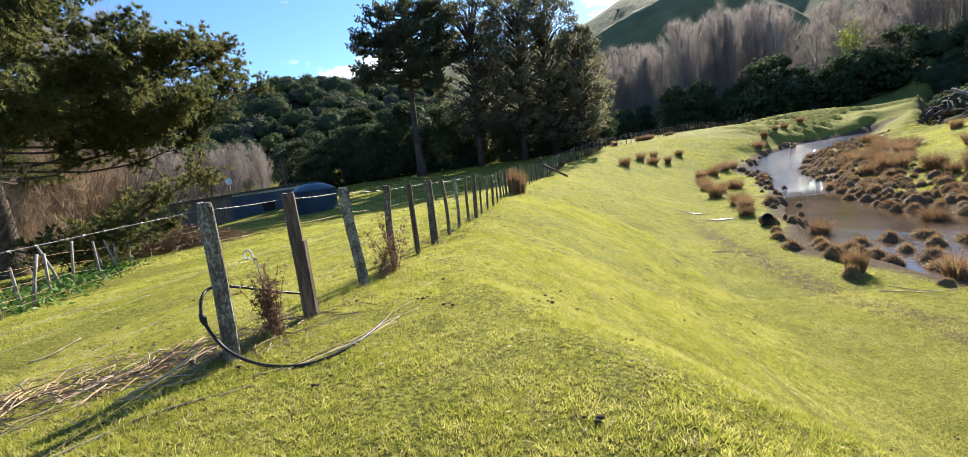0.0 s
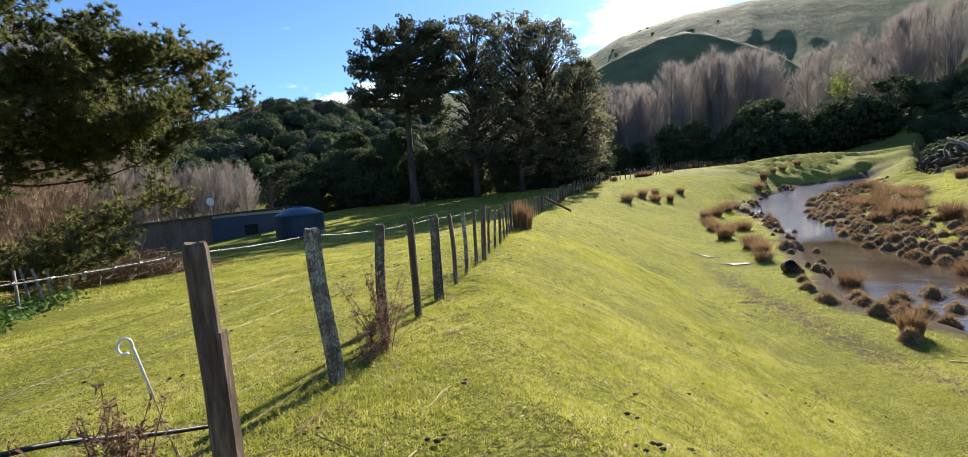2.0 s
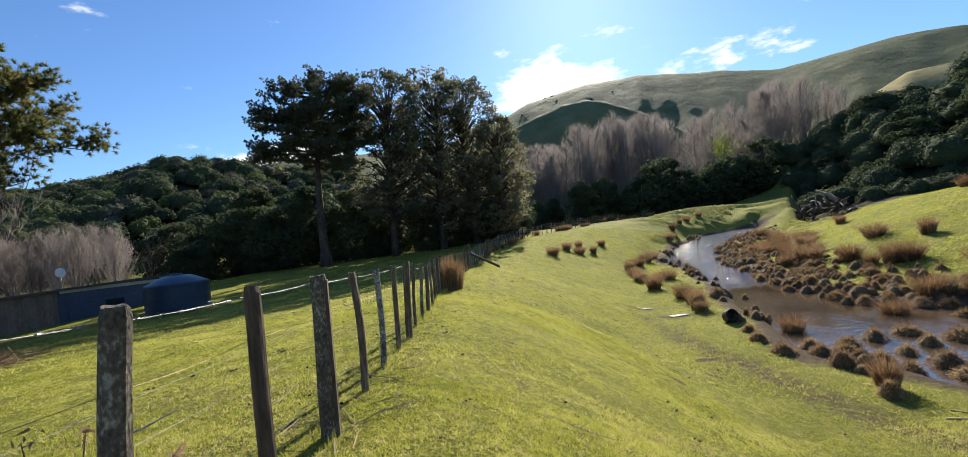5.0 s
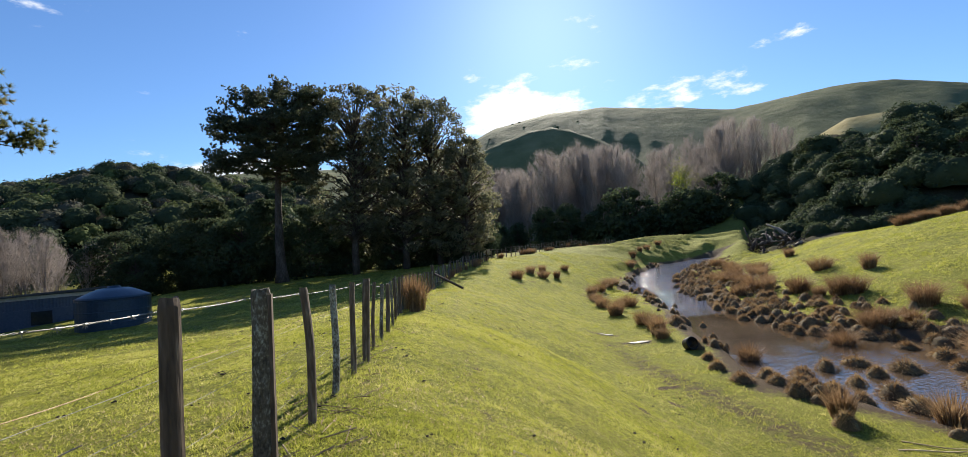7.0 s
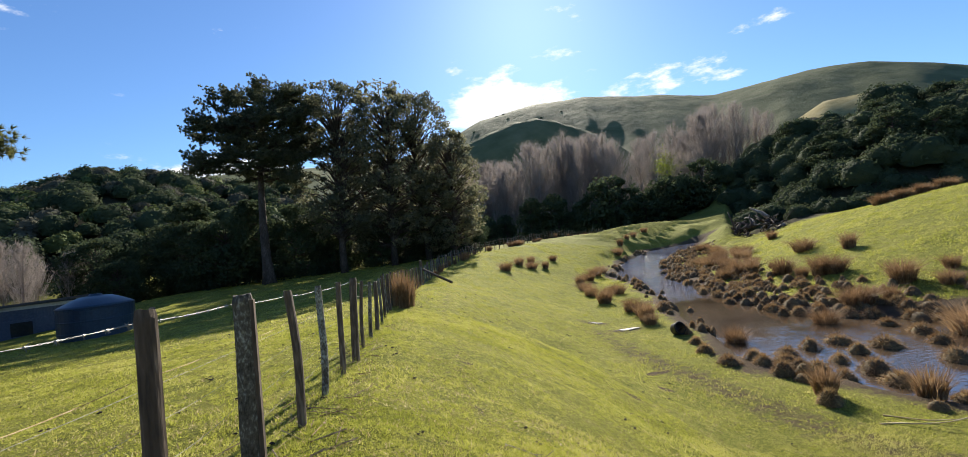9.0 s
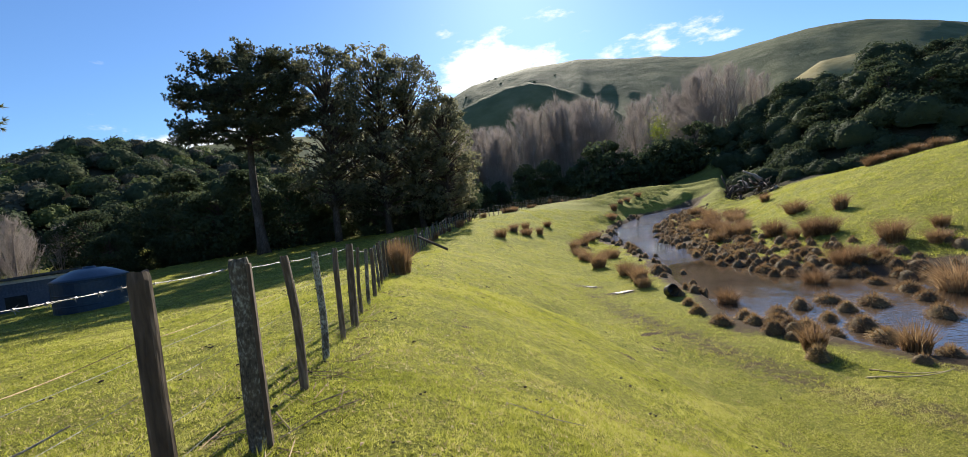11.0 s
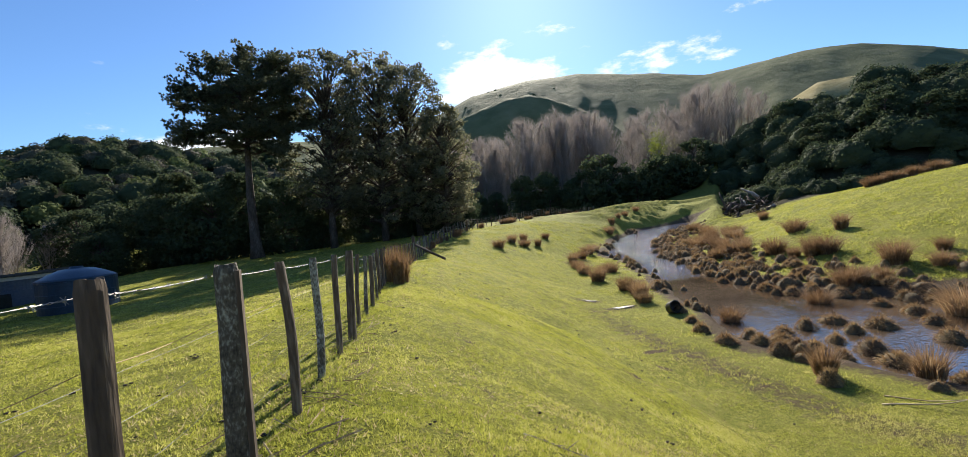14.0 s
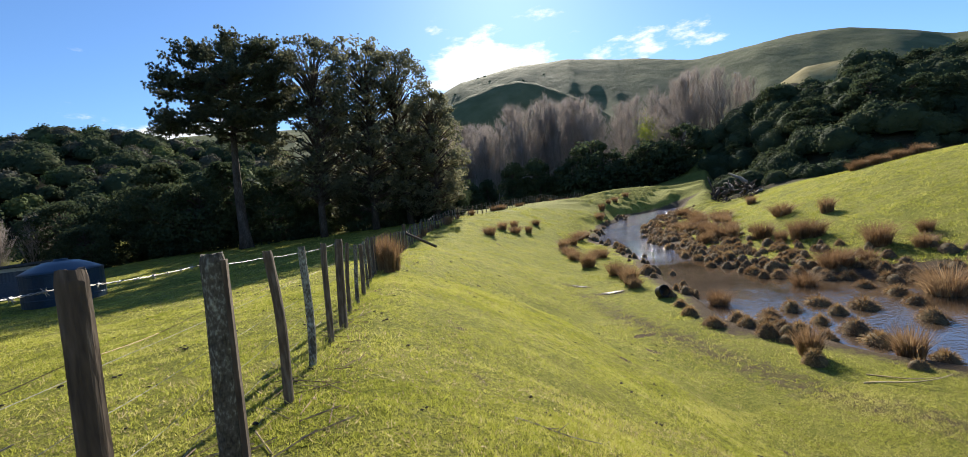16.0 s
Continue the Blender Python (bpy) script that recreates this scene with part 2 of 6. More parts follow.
POSTWOOD = material("weathered_post_wood", [(0.04, 0.028, 0.02), (0.105, 0.073, 0.052), (0.24, 0.185, 0.14)], 5, 34, 0.9, 0.7, 0.012, stretch=(1, 1, 0.16), vary=0.10)
LICHEN = material("lichen_wood", [(0.035, 0.028, 0.02), (0.12, 0.10, 0.075), (0.42, 0.41, 0.34)], 9, 60, 0.95, 0.9, 0.012, stretch=(1, 1, 0.6), vary=0.08)
WIRE = material("galvanised_wire", [(0.16, 0.15, 0.14), (0.26, 0.25, 0.24), (0.40, 0.39, 0.38)], 8, 60, 0.6, 0.1, 0.001, metal=0.4)
RUSTWIRE = material("rusty_wire", [(0.16, 0.08, 0.04), (0.27, 0.17, 0.09), (0.40, 0.32, 0.2)], 8, 60, 0.6, 0.1, 0.001, metal=0.3)
BARK = material("tree_bark", [(0.03, 0.022, 0.016), (0.075, 0.055, 0.042), (0.15, 0.12, 0.10)], 2, 14, 0.95, 0.9, 0.05, stretch=(1, 1, 0.3))
NEEDLE = material("pine_needles", [(0.065, 0.082, 0.028), (0.15, 0.155, 0.055), (0.31, 0.21, 0.09)], 0.5, 2.2, 0.6, 0, see=0.62, vary=0.12, world_space=True)
DARKNEEDLE = material("dark_pine_needles", [(0.055, 0.072, 0.045), (0.10, 0.115, 0.068), (0.17, 0.165, 0.095)], 0.3, 1.5, 0.6, 0, see=0.5, vary=0.1, world_space=True)
GUM = material("gum_leaves", [(0.08, 0.088, 0.055), (0.16, 0.158, 0.092), (0.29, 0.26, 0.15)], 0.25, 1.2, 0.6, 0, see=0.58, vary=0.12, world_space=True)
BUSH = material("bush_leaves", [(0.036, 0.052, 0.03), (0.062, 0.083, 0.044), (0.115, 0.13, 0.06)], 0.11, 0.35, 0.85, 0, see=0.36, vary=0.06, world_space=True, spec=0.06)
BROWNTWIG = material("brown_twigs", [(0.15, 0.10, 0.065), (0.27, 0.19, 0.125), (0.40, 0.30, 0.21)], 0.3, 4, 0.85, 0, see=0.45, vary=0.14, world_space=True)
TWIG = material("bare_twigs", [(0.20, 0.168, 0.15), (0.30, 0.258, 0.232), (0.42, 0.368, 0.335)], 0.3, 4, 0.85, 0, see=0.45, vary=0.12, world_space=True)
DEADWOOD = material("dead_wood", [(0.10, 0.08, 0.065), (0.26, 0.22, 0.18), (0.48, 0.43, 0.37)], 2, 20, 0.9, 0.6, 0.02, stretch=(1, 1, 0.4), vary=0.1)
BLUEIRON = material("blue_cladding", [(0.035, 0.054, 0.092), (0.052, 0.075, 0.12), (0.072, 0.095, 0.145)], 0.8, 9, 0.5, 0.15, 0.004)
TANBOARD = material("brown_board", [(0.10, 0.075, 0.055), (0.17, 0.13, 0.10), (0.24, 0.19, 0.15)], 1.2, 16, 0.85, 0.3, 0.006, stretch=(1, 1, 0.2))
DARKROOF = material("dark_roof_iron", [(0.03, 0.035, 0.05), (0.05, 0.055, 0.07), (0.08, 0.085, 0.1)], 0.8, 9, 0.45, 0.2, 0.004)
TANKBLUE = material("tank_plastic", [(0.012, 0.032, 0.06), (0.017, 0.044, 0.08), (0.025, 0.058, 0.10)], 0.7, 8, 0.38, 0.1, 0.003, spec=0.5)
BLACK = material("black_plastic", [(0.008, 0.008, 0.009), (0.015, 0.015, 0.016), (0.04, 0.038, 0.035)], 4, 40, 0.45, 0.15, 0.001)
WHITE = material("white_plastic", [(0.55, 0.54, 0.5), (0.75, 0.74, 0.71), (0.85, 0.85, 0.83)], 4, 40, 0.5, 0.1, 0.001)
PALEBOARD = material("pale_trim", [(0.30, 0.33, 0.37), (0.42, 0.45, 0.5), (0.52, 0.55, 0.58)], 1, 12, 0.6, 0.1, 0.003)
GLASS = material("dark_window_glass", [(0.012, 0.014, 0.018), (0.02, 0.022, 0.028), (0.03, 0.032, 0.04)], 1, 6, 0.06, 0, spec=0.6)
WEED = material("weed_leaves", [(0.05, 0.10, 0.02), (0.09, 0.17, 0.03), (0.16, 0.26, 0.06)], 1, 8, 0.6, 0, see=0.35, vary=0.12)
CLOD = material("dark_clods", [(0.02, 0.015, 0.01), (0.045, 0.034, 0.022), (0.09, 0.07, 0.045)], 8, 60, 0.9, 0.5, 0.005, vary=0.15)
LITTER = material("bark_litter", [(0.10, 0.058, 0.035), (0.22, 0.14, 0.085), (0.42, 0.31, 0.19)], 3, 30, 0.85, 0.2, vary=0.25)
THISTLE = material("dead_thistle", [(0.14, 0.075, 0.045), (0.28, 0.17, 0.11), (0.46, 0.33, 0.22)], 4, 30, 0.9, 0, see=0.35, vary=0.2)
BUSHPALE = material("olive_bush_leaves", [(0.06, 0.08, 0.03), (0.11, 0.135, 0.048), (0.18, 0.20, 0.07)], 0.11, 0.35, 0.85, 0, see=0.2, vary=0.06, world_space=True, spec=0.06)
BUSHGREY = material("grey_bush_leaves", [(0.06, 0.06, 0.042), (0.10, 0.098, 0.068), (0.16, 0.15, 0.105)], 0.11, 0.35, 0.85, 0, see=0.2, vary=0.06, world_space=True, spec=0.06)
YELLOWLEAF = material("yellow_green_leaves", [(0.16, 0.19, 0.03), (0.27, 0.30, 0.05), (0.38, 0.38, 0.08)], 0.5, 3, 0.6, 0, see=0.4, vary=0.1, world_space=True)

WETMUD = material("wet_mud", [(0.06, 0.045, 0.03), (0.12, 0.09, 0.065), (0.2, 0.16, 0.12)], 2, 18, 0.55, 0.8, 0.03, world_space=True, spec=0.35)

WATERMAT = bpy.data.materials.new("muddy_water")
WATERMAT.use_nodes = True
nt = WATERMAT.node_tree
bs = nt.nodes["Principled BSDF"]
bs.inputs["Roughness"].default_value = 0.05
bs.inputs["IOR"].default_value = 3.0
geo = nt.nodes.new("ShaderNodeNewGeometry")
n1 = nt.nodes.new("ShaderNodeTexNoise")
n1.inputs["Scale"].default_value, n1.inputs["Detail"].default_value = 0.22, 5.0
rp = nt.nodes.new("ShaderNodeValToRGB")
rp.color_ramp.elements[0].position, rp.color_ramp.elements[1].position = 0.35, 0.65
rp.color_ramp.elements[0].color, rp.color_ramp.elements[1].color = (0.05, 0.033, 0.021, 1), (0.10, 0.07, 0.046, 1)
n2 = nt.nodes.new("ShaderNodeTexNoise")
n2.inputs["Scale"].default_value, n2.inputs["Detail"].default_value = 6.0, 3.0
bp = nt.nodes.new("ShaderNodeBump")
bp.inputs["Distance"].default_value = 0.32
# still in the pond, riffled where the stream runs in
sep = nt.nodes.new("ShaderNodeSeparateXYZ")
reach = nt.nodes.new("ShaderNodeMapRange")
reach.inputs["From Max"].default_value = 80.0
riffle = nt.nodes.new("ShaderNodeValToRGB")
riffle.color_ramp.elements[0].position, riffle.color_ramp.elements[1].position = 0.24, 0.30
riffle.color_ramp.elements[0].color, riffle.color_ramp.elements[1].color = (0.075, 0.075, 0.075, 1), (0.03, 0.03, 0.03, 1)
riffle.color_ramp.elements.new(0.38).color = (0.05, 0.05, 0.05, 1)
riffle.color_ramp.elements.new(0.50).color = (1, 1, 1, 1)
patchy = nt.nodes.new("ShaderNodeMapRange")
patchy.inputs["From Min"].default_value, patchy.inputs["From Max"].default_value = 0.38, 0.6
patchy.inputs["To Min"].default_value, patchy.inputs["To Max"].default_value = 0.45, 1.0
n3 = nt.nodes.new("ShaderNodeTexNoise")
n3.inputs["Scale"].default_value, n3.inputs["Detail"].default_value = 0.9, 4.0
times = nt.nodes.new("ShaderNodeMath")
times.operation = "MULTIPLY"
nt.links.new(geo.outputs["Position"], n3.inputs["Vector"])
nt.links.new(n3.outputs["Fac"], patchy.inputs["Value"])
nt.links.new(geo.outputs["Position"], sep.inputs[0])
nt.links.new(sep.outputs["Y"], reach.inputs["Value"])
nt.links.new(reach.outputs["Result"], riffle.inputs["Fac"])
nt.links.new(riffle.outputs["Color"], times.inputs[0])
nt.links.new(patchy.outputs["Result"], times.inputs[1])
nt.links.new(times.outputs[0], bp.inputs["Strength"])
nt.links.new(geo.outputs["Position"], n1.inputs["Vector"])
nt.links.new(geo.outputs["Position"], n2.inputs["Vector"])
nt.links.new(n1.outputs["Fac"], rp.inputs["Fac"])
nt.links.new(rp.outputs["Color"], bs.inputs["Base Color"])
nt.links.new(n2.outputs["Fac"], bp.inputs["Height"])
nt.links.new(bp.outputs["Normal"], bs.inputs["Normal"])


def ground_material():
    """Turf with bare mud and dry or far pasture, by the masks mud, dry and scrub of the sheet."""
    m = bpy.data.materials.new("pasture_ground")
    m.use_nodes = True
    nt = m.node_tree
    link = nt.links.new
    bs = nt.nodes["Principled BSDF"]
    bs.inputs["Roughness"].default_value = 0.9
    bs.inputs["Specular IOR Level"].default_value = 0.04
    pos = nt.nodes.new("ShaderNodeNewGeometry").outputs["Position"]

    def noisy(scale, detail=5.0, rough=0.55):
        n = nt.nodes.new("ShaderNodeTexNoise")
        n.inputs["Scale"].default_value, n.inputs["Detail"].default_value, n.inputs["Roughness"].default_value = scale, detail, rough
        link(pos, n.inputs["Vector"])
        return n.outputs["Fac"]

    def ramp(fac, stops):
        r = nt.nodes.new("ShaderNodeValToRGB")
        el = r.color_ramp.elements
        el[0].position, el[0].color = stops[0][0], (*stops[0][1], 1)
        el[1].position, el[1].color = stops[-1][0], (*stops[-1][1], 1)
        for p, c in stops[1:-1]:
            el.new(p).color = (*c, 1)
        link(fac, r.inputs["Fac"])
        return r.outputs["Color"]

    def mix(fac, a, b):
        x = nt.nodes.new("ShaderNodeMix")
        x.data_type = "RGBA"
        link(fac, x.inputs["Factor"])
        link(a, x.inputs["A"])
        link(b, x.inputs["B"])
        return x.outputs["Result"]

    def masked(name, noise_out, gain=1.2, low=0.35, high=0.75):
        at = nt.nodes.new("ShaderNodeAttribute")
        at.attribute_name = name
        ma = nt.nodes.new("ShaderNodeMath")
        ma.operation = "MULTIPLY_ADD"
        ma.inputs[1].default_value = gain
        link(noise_out, ma.inputs[0])
        su = nt.nodes.new("ShaderNodeMath")
        su.operation = "MULTIPLY_ADD"
        su.inputs[1].default_value, su.inputs[2].default_value = 1.0, -0.5 * gain
        link(at.outputs["Fac"], su.inputs[0])
        link(su.outputs[0], ma.inputs[2])
        mr = nt.nodes.new("ShaderNodeMapRange")
        mr.inputs["From Min"].default_value, mr.inputs["From Max"].default_value = low, high
        link(ma.outputs[0], mr.inputs["Value"])
        return mr.outputs["Result"]

    patch, mid, fine = noisy(0.35, 5), noisy(3.0, 6, 0.68), noisy(30.0, 7, 0.75)
    fleck = ramp(fine, [(0.41, (0, 0, 0)), (0.60, (1, 1, 1))])
    green = mix(fleck, ramp(patch, [(0.3, (0.04, 0.044, 0.014)), (0.5, (0.085, 0.088, 0.025)), (0.72, (0.17, 0.15, 0.058))]),
                ramp(mid, [(0.3, (0.22, 0.235, 0.038)), (0.52, (0.33, 0.33, 0.058)), (0.75, (0.44, 0.40, 0.12))]))
    soil = ramp(fine, [(0.3, (0.045, 0.033, 0.022)), (0.55, (0.11, 0.08, 0.055)), (0.75, (0.19, 0.145, 0.10))])
    # olive-grey pasture, its green dulled to stand for haze on the far hills
    tan = ramp(noisy(0.06, 8, 0.62), [(0.3, (0.085, 0.10, 0.05)), (0.5, (0.13, 0.14, 0.07)), (0.72, (0.19, 0.185, 0.10))])
    # tan-yellow grass with sunshine put into its colour, brighter than the other hills
    sunlit_tan = ramp(noisy(0.2, 8, 0.65), [(0.3, (0.20, 0.165, 0.07)), (0.5, (0.33, 0.27, 0.12)), (0.72, (0.44, 0.37, 0.19))])
    litter = ramp(mid, [(0.3, (0.03, 0.03, 0.016)), (0.6, (0.06, 0.052, 0.03)), (0.8, (0.10, 0.085, 0.05))])
    bare = nt.nodes.new("ShaderNodeMapRange")
    bare.inputs["From Min"].default_value, bare.inputs["From Max"].default_value = 0.64, 0.74
    bare.inputs["To Max"].default_value = 0.6
    link(noisy(1.7, 7, 0.68), bare.inputs["Value"])
    c = mix(bare.outputs["Result"], green, soil)
    c = mix(masked("dry", mid), c, tan)
    c = mix(masked("sunlit_gold", mid, 0.3), c, sunlit_tan)
    c = mix(masked("mud", mid), c, soil)
    c = mix(masked("scrub", mid, 0.6), c, litter)
    link(c, bs.inputs["Base Color"])
    bp = nt.nodes.new("ShaderNodeBump")
    bp.inputs["Strength"].default_value, bp.inputs["Distance"].default_value = 1.0, 0.05
    link(fine, bp.inputs["Height"])
    lumpy = nt.nodes.new("ShaderNodeBump")
    lumpy.inputs["Strength"].default_value, lumpy.inputs["Distance"].default_value = 0.7, 0.16
    link(mid, lumpy.inputs["Height"])
    link(lumpy.outputs["Normal"], bp.inputs["Normal"])
    # sheep tracks and slips on the far hills
    hp = nt.nodes.new("ShaderNodeBump")
    hp.inputs["Distance"].default_value = 0.9
    away = nt.nodes.new("ShaderNodeVectorMath")
    away.operation = "LENGTH"
    link(pos, away.inputs[0])
    fade = nt.nodes.new("ShaderNodeMapRange")
    fade.inputs["From Min"].default_value, fade.inputs["From Max"].default_value = 150.0, 230.0
    link(away.outputs["Value"], fade.inputs["Value"])
    link(fade.outputs["Result"], hp.inputs["Strength"])
    link(noisy(0.12, 6, 0.62), hp.inputs["Height"])
    link(bp.outputs["Normal"], hp.inputs["Normal"])
    link(hp.outputs["Normal"], bs.inputs["Normal"])
    return m


GROUND = ground_material()

# ---------------------------------------------------------------- the lie of the land
WATER_Z = -4.53
FENCE_Y = [-60, 0, 4, 8, 12, 16, 20.5, 33, 40, 46, 55, 68, 80, 120]
FENCE_X = [-13.8, -2.40, -1.655, -0.91, -0.26, 0.41, 1.05, 3.9, 6.3, 8.8, 13.8, 27.0, 41.0, 90.0]
FENCE_Z = [0.6, -0.1, -0.255, -0.49, -0.70, -0.85, -1.0, -1.49, -1.25, -1.0, -0.55, -0.1, 0.35, -2.0]


def fence_x(y):
    return np.interp(y, FENCE_Y, FENCE_X)


def fence_z(y):
    return np.interp(y, FENCE_Y, FENCE_Z)


POND_Y = [2, 8, 13, 15, 17, 19, 22.6, 24, 28.8, 34, 40.4, 47, 53, 57.8, 61, 64.5, 66.6, 69, 73]
POND_L = [20, 16.0, 14.4, 13.9, 13.6, 13.9, 15.5, 16.3, 18.6, 21.2, 24.3, 26.5, 29.9, 34.6, 38.8, 43.3, 48.5, 54.0, 63.0]
POND_R = [24, 25, 25.3, 25.3, 25.1, 24.6, 22.6, 22.2, 23.4, 25.8, 29.0, 32.7, 37.2, 42.2, 46.4, 50.6, 54.2, 57.5, 66.0]


def pond(x, y):
    """About 1 well inside the pond, 0 on its shore, below 0 outside."""
    l, r = np.interp(y, POND_Y, POND_L), np.interp(y, POND_Y, POND_R)
    wob = 0.9 * fbm(x * 0.35, y * 0.35, 31, 3)
    ends = np.minimum(y - 4, 69.5 - y)
    return np.minimum(np.minimum((x - l + wob) / 1.6, (r - x + wob) / 2.2), ends / 2)


def water_z(x, y):
    """Level water in the pond, rising gently up the stream that feeds it."""
    return WATER_Z + np.interp(np.asarray(y, float) - 0.25 * (np.asarray(x, float) - 38), [47, 56, 66], [0.0, 0.55, 1.5])


RIDGE_A = [-180, -90, -60, -28, -24, -14, -4, 6, 11, 14, 17.4, 24.4, 30.4, 39.4, 44.4, 50.8, 55, 57.7, 61.5, 64.5, 80, 110, 180]
RIDGE_E = [5, 5, 6, 6, 6.5, 9.3, 9.8, 10.2, 11.5, 12.8, 14.3, 15.4, 15.3, 14.0, 12.9, 13.3, 13.1, 12.6, 11.3, 10.1, 8, 6, 5]


def land(x, y, rough=True):
    """Height of the ground at plan places."""
    x, y = np.asarray(x, float), np.asarray(y, float)
    xf, zf = fence_x(y), fence_z(y)
    lean = np.interp(y, [0, 33, 55, 80], [0.98, 0.96, 0.75, 0.65])
    d = (x - xf) * lean
    floor = np.interp(y - 0.25 * (x - 38), [0, 50, 59, 68, 82, 88, 104], [-4.3, -4.3, -3.5, -1.7, -0.1, 0.0, -3.0])
    d0 = np.interp(y, [-3, 2, 5, 11, 20, 33, 50], [4.0, 3.2, 1.4, 0.35, 0.5, 1.6, 2.0])
    w = np.interp(y, [-3, 3, 11, 24, 40, 55, 70], [6.0, 6.5, 7.5, 8.0, 10.0, 13.0, 13.0])
    u = np.clip((d - d0) / w, 0, 1)
    fall = 0.6 * u + 0.4 * u * u * (3 - 2 * u)
    z = zf + (floor - zf) * fall
    # paddock side
    left = np.maximum(-d, 0)
    z = z - 0.055 * np.minimum(left, 8) - 0.035 * np.clip(left - 8, 0, 15) - 0.12 * np.clip(left - 23, 0, 11) - 0.02 * np.clip(left - 34, 0, 60)
    # pond bed
    p = pond(x, y)
    wz = water_z(x, y)
    z = np.where(d > w * 0.6, z + (np.minimum(z, wz + 0.23) - z) * step(-2.6, -0.4, p), z)
    z = np.where(d > w * 0.6, z + (np.minimum(z, wz - 0.32) - z) * step(-0.35, 0.45, p), z)
    # hillside past the marsh
    xb = np.interp(y, [0, 18.5, 25, 33, 45, 56, 90], [22.5, 23.8, 24.3, 26.6, 35.0, 45, 72])
    slope = np.interp(y, [10, 35, 56, 75], [0.27, 0.265, 0.29, 0.2])
    r = np.maximum(x - xb, 0)
    rise = slope * (r - 1.8 * (1 - np.exp(-r / 1.8)))
    top = slope * 24
    rise = np.where(rise > top * 0.7, top * 0.7 + (top * 0.42) * np.tanh((rise - top * 0.7) / (top * 0.42)), rise)
    rise = rise - 0.20 * np.clip(r - 30, 0, 22)
    z = z + rise
    # country beyond
    dist = np.hypot(x, y - 5)
    ang = np.degrees(np.arctan2(x, y - 5))
    # the hillside rounds over into a dip behind its crest
    crest = np.interp(ang, [43, 45, 48.4, 51.1, 53.1, 57.3, 62, 75], [-2.75, -2.75, -2.3, -1.15, -0.65, -0.1, 0.8, 3.0])
    over = 0.94 + dist * np.tan(np.radians(crest)) - 0.03 * np.clip(dist - 56, 0, 40)
    capped = -0.35 * np.logaddexp(-z / 0.35, -over / 0.35)
    z = z + (capped - z) * step(44, 46, ang) * step(38, 46, dist)
    # a terraced rise behind the stream
    z = z + np.interp(ang, [33, 41, 45, 48, 54, 58], [0, 0.9, 0.9, 1.9, 1.2, 0]) * step(80, 92, dist) * step(114, 98, dist)
    z = z - 1.1 * step(74, 86, dist) * step(34, 28, ang) * step(8, 16, ang) * step(108, 94, dist)
    brow = np.interp(ang, [41, 43.5, 47, 50.6, 53.2, 55.6, 58, 62, 65, 80, 100], [0, 13.0, 18.5, 19.5, 17.5, 13.5, 17.5, 15.5, 15.0, 14.0, 0])
    slope_up = np.clip((dist - np.interp(ang, [43, 50, 57], [112, 104, 90])) / 30, 0, 1.4) * brow * step(41, 47, ang) * step(120, 80, ang)
    z = z + slope_up
    mid = np.clip((dist - 92) / 60, 0, 1) * 1.5 * step(5, 25, ang) * (1 - step(40, 52, ang))
    z = z + mid
    wood = step(62, 150, dist) * (28.0 + 2.5 * fbm(ang * 0.08, dist * 0.01, 5, 3)) * step(6, -8, ang) * step(-120, -60, ang) * np.interp(ang, [-45, -36, -31, -27, -23, -18, -15, -10], [0.72, 0.74, 0.80, 0.92, 1.05, 1.03, 0.96, 0.95])
    wood = wood * np.where(dist > 150, np.clip(1 - (dist - 150) / 260, 0.4, 1), 1)
    z = z + wood
    ridge = np.interp(ang, RIDGE_A, RIDGE_E)
    crest_d = 420.0
    high = np.tan(np.radians(ridge)) * crest_d + 6.0
    climb = np.clip((dist - 150) / (crest_d - 150), 0, 1)
    hills = high * (0.55 * climb + 0.45 * step(0, 1, climb)) - np.clip(dist - crest_d, 0, 900) * 0.12
    gully = 4.5 * np.abs(fbm(ang * 0.16, dist * 0.006, 12, 2)) * step(0.05, 0.4, climb) * (1 - 0.9 * step(0.75, 1.0, climb))
    runs = 2.2 * np.abs(fbm(ang * 0.4 + 0.004 * dist, dist * 0.009, 15, 2)) * step(0.1, 0.5, climb) * (1 - 0.75 * step(0.8, 1.0, climb))
    hills = hills - gully - runs + climb * (2.0 * fbm(x * 0.018, y * 0.018, 71, 3) + 0.5 * fbm(x * 0.05, y * 0.05, 73, 3))
    spur_h = np.interp(ang, [3, 8, 12.6, 16.6, 21.4, 24.4, 26.6, 29.5, 33, 37, 41, 45], [0, 40, 52, 60, 67, 68, 65, 59, 50, 34, 14, 0])
    crease = 4.0 * np.abs(fbm(ang * 0.2 + 0.003 * dist, dist * 0.004, 18, 2)) * step(0, 30, spur_h)
    face = np.clip((dist - 182) / 73, 0, 1)
    face = face - 0.06 * np.sin(2 * np.pi * face)
    spur = (spur_h - crease * step(1.0, 0.8, face)) * face * np.exp(-((np.clip(dist - 255, 0, 900) / 55.0) ** 2))
    tan_h = np.interp(ang, [42, 45, 48, 51, 54, 57, 61, 66, 80], [0, 8, 21, 32, 37, 37, 28, 12, 0])
    tanhill = tan_h * np.exp(-(((dist - 185) / 40.0) ** 2))
    hills = np.maximum(np.maximum(hills, spur), tanhill)
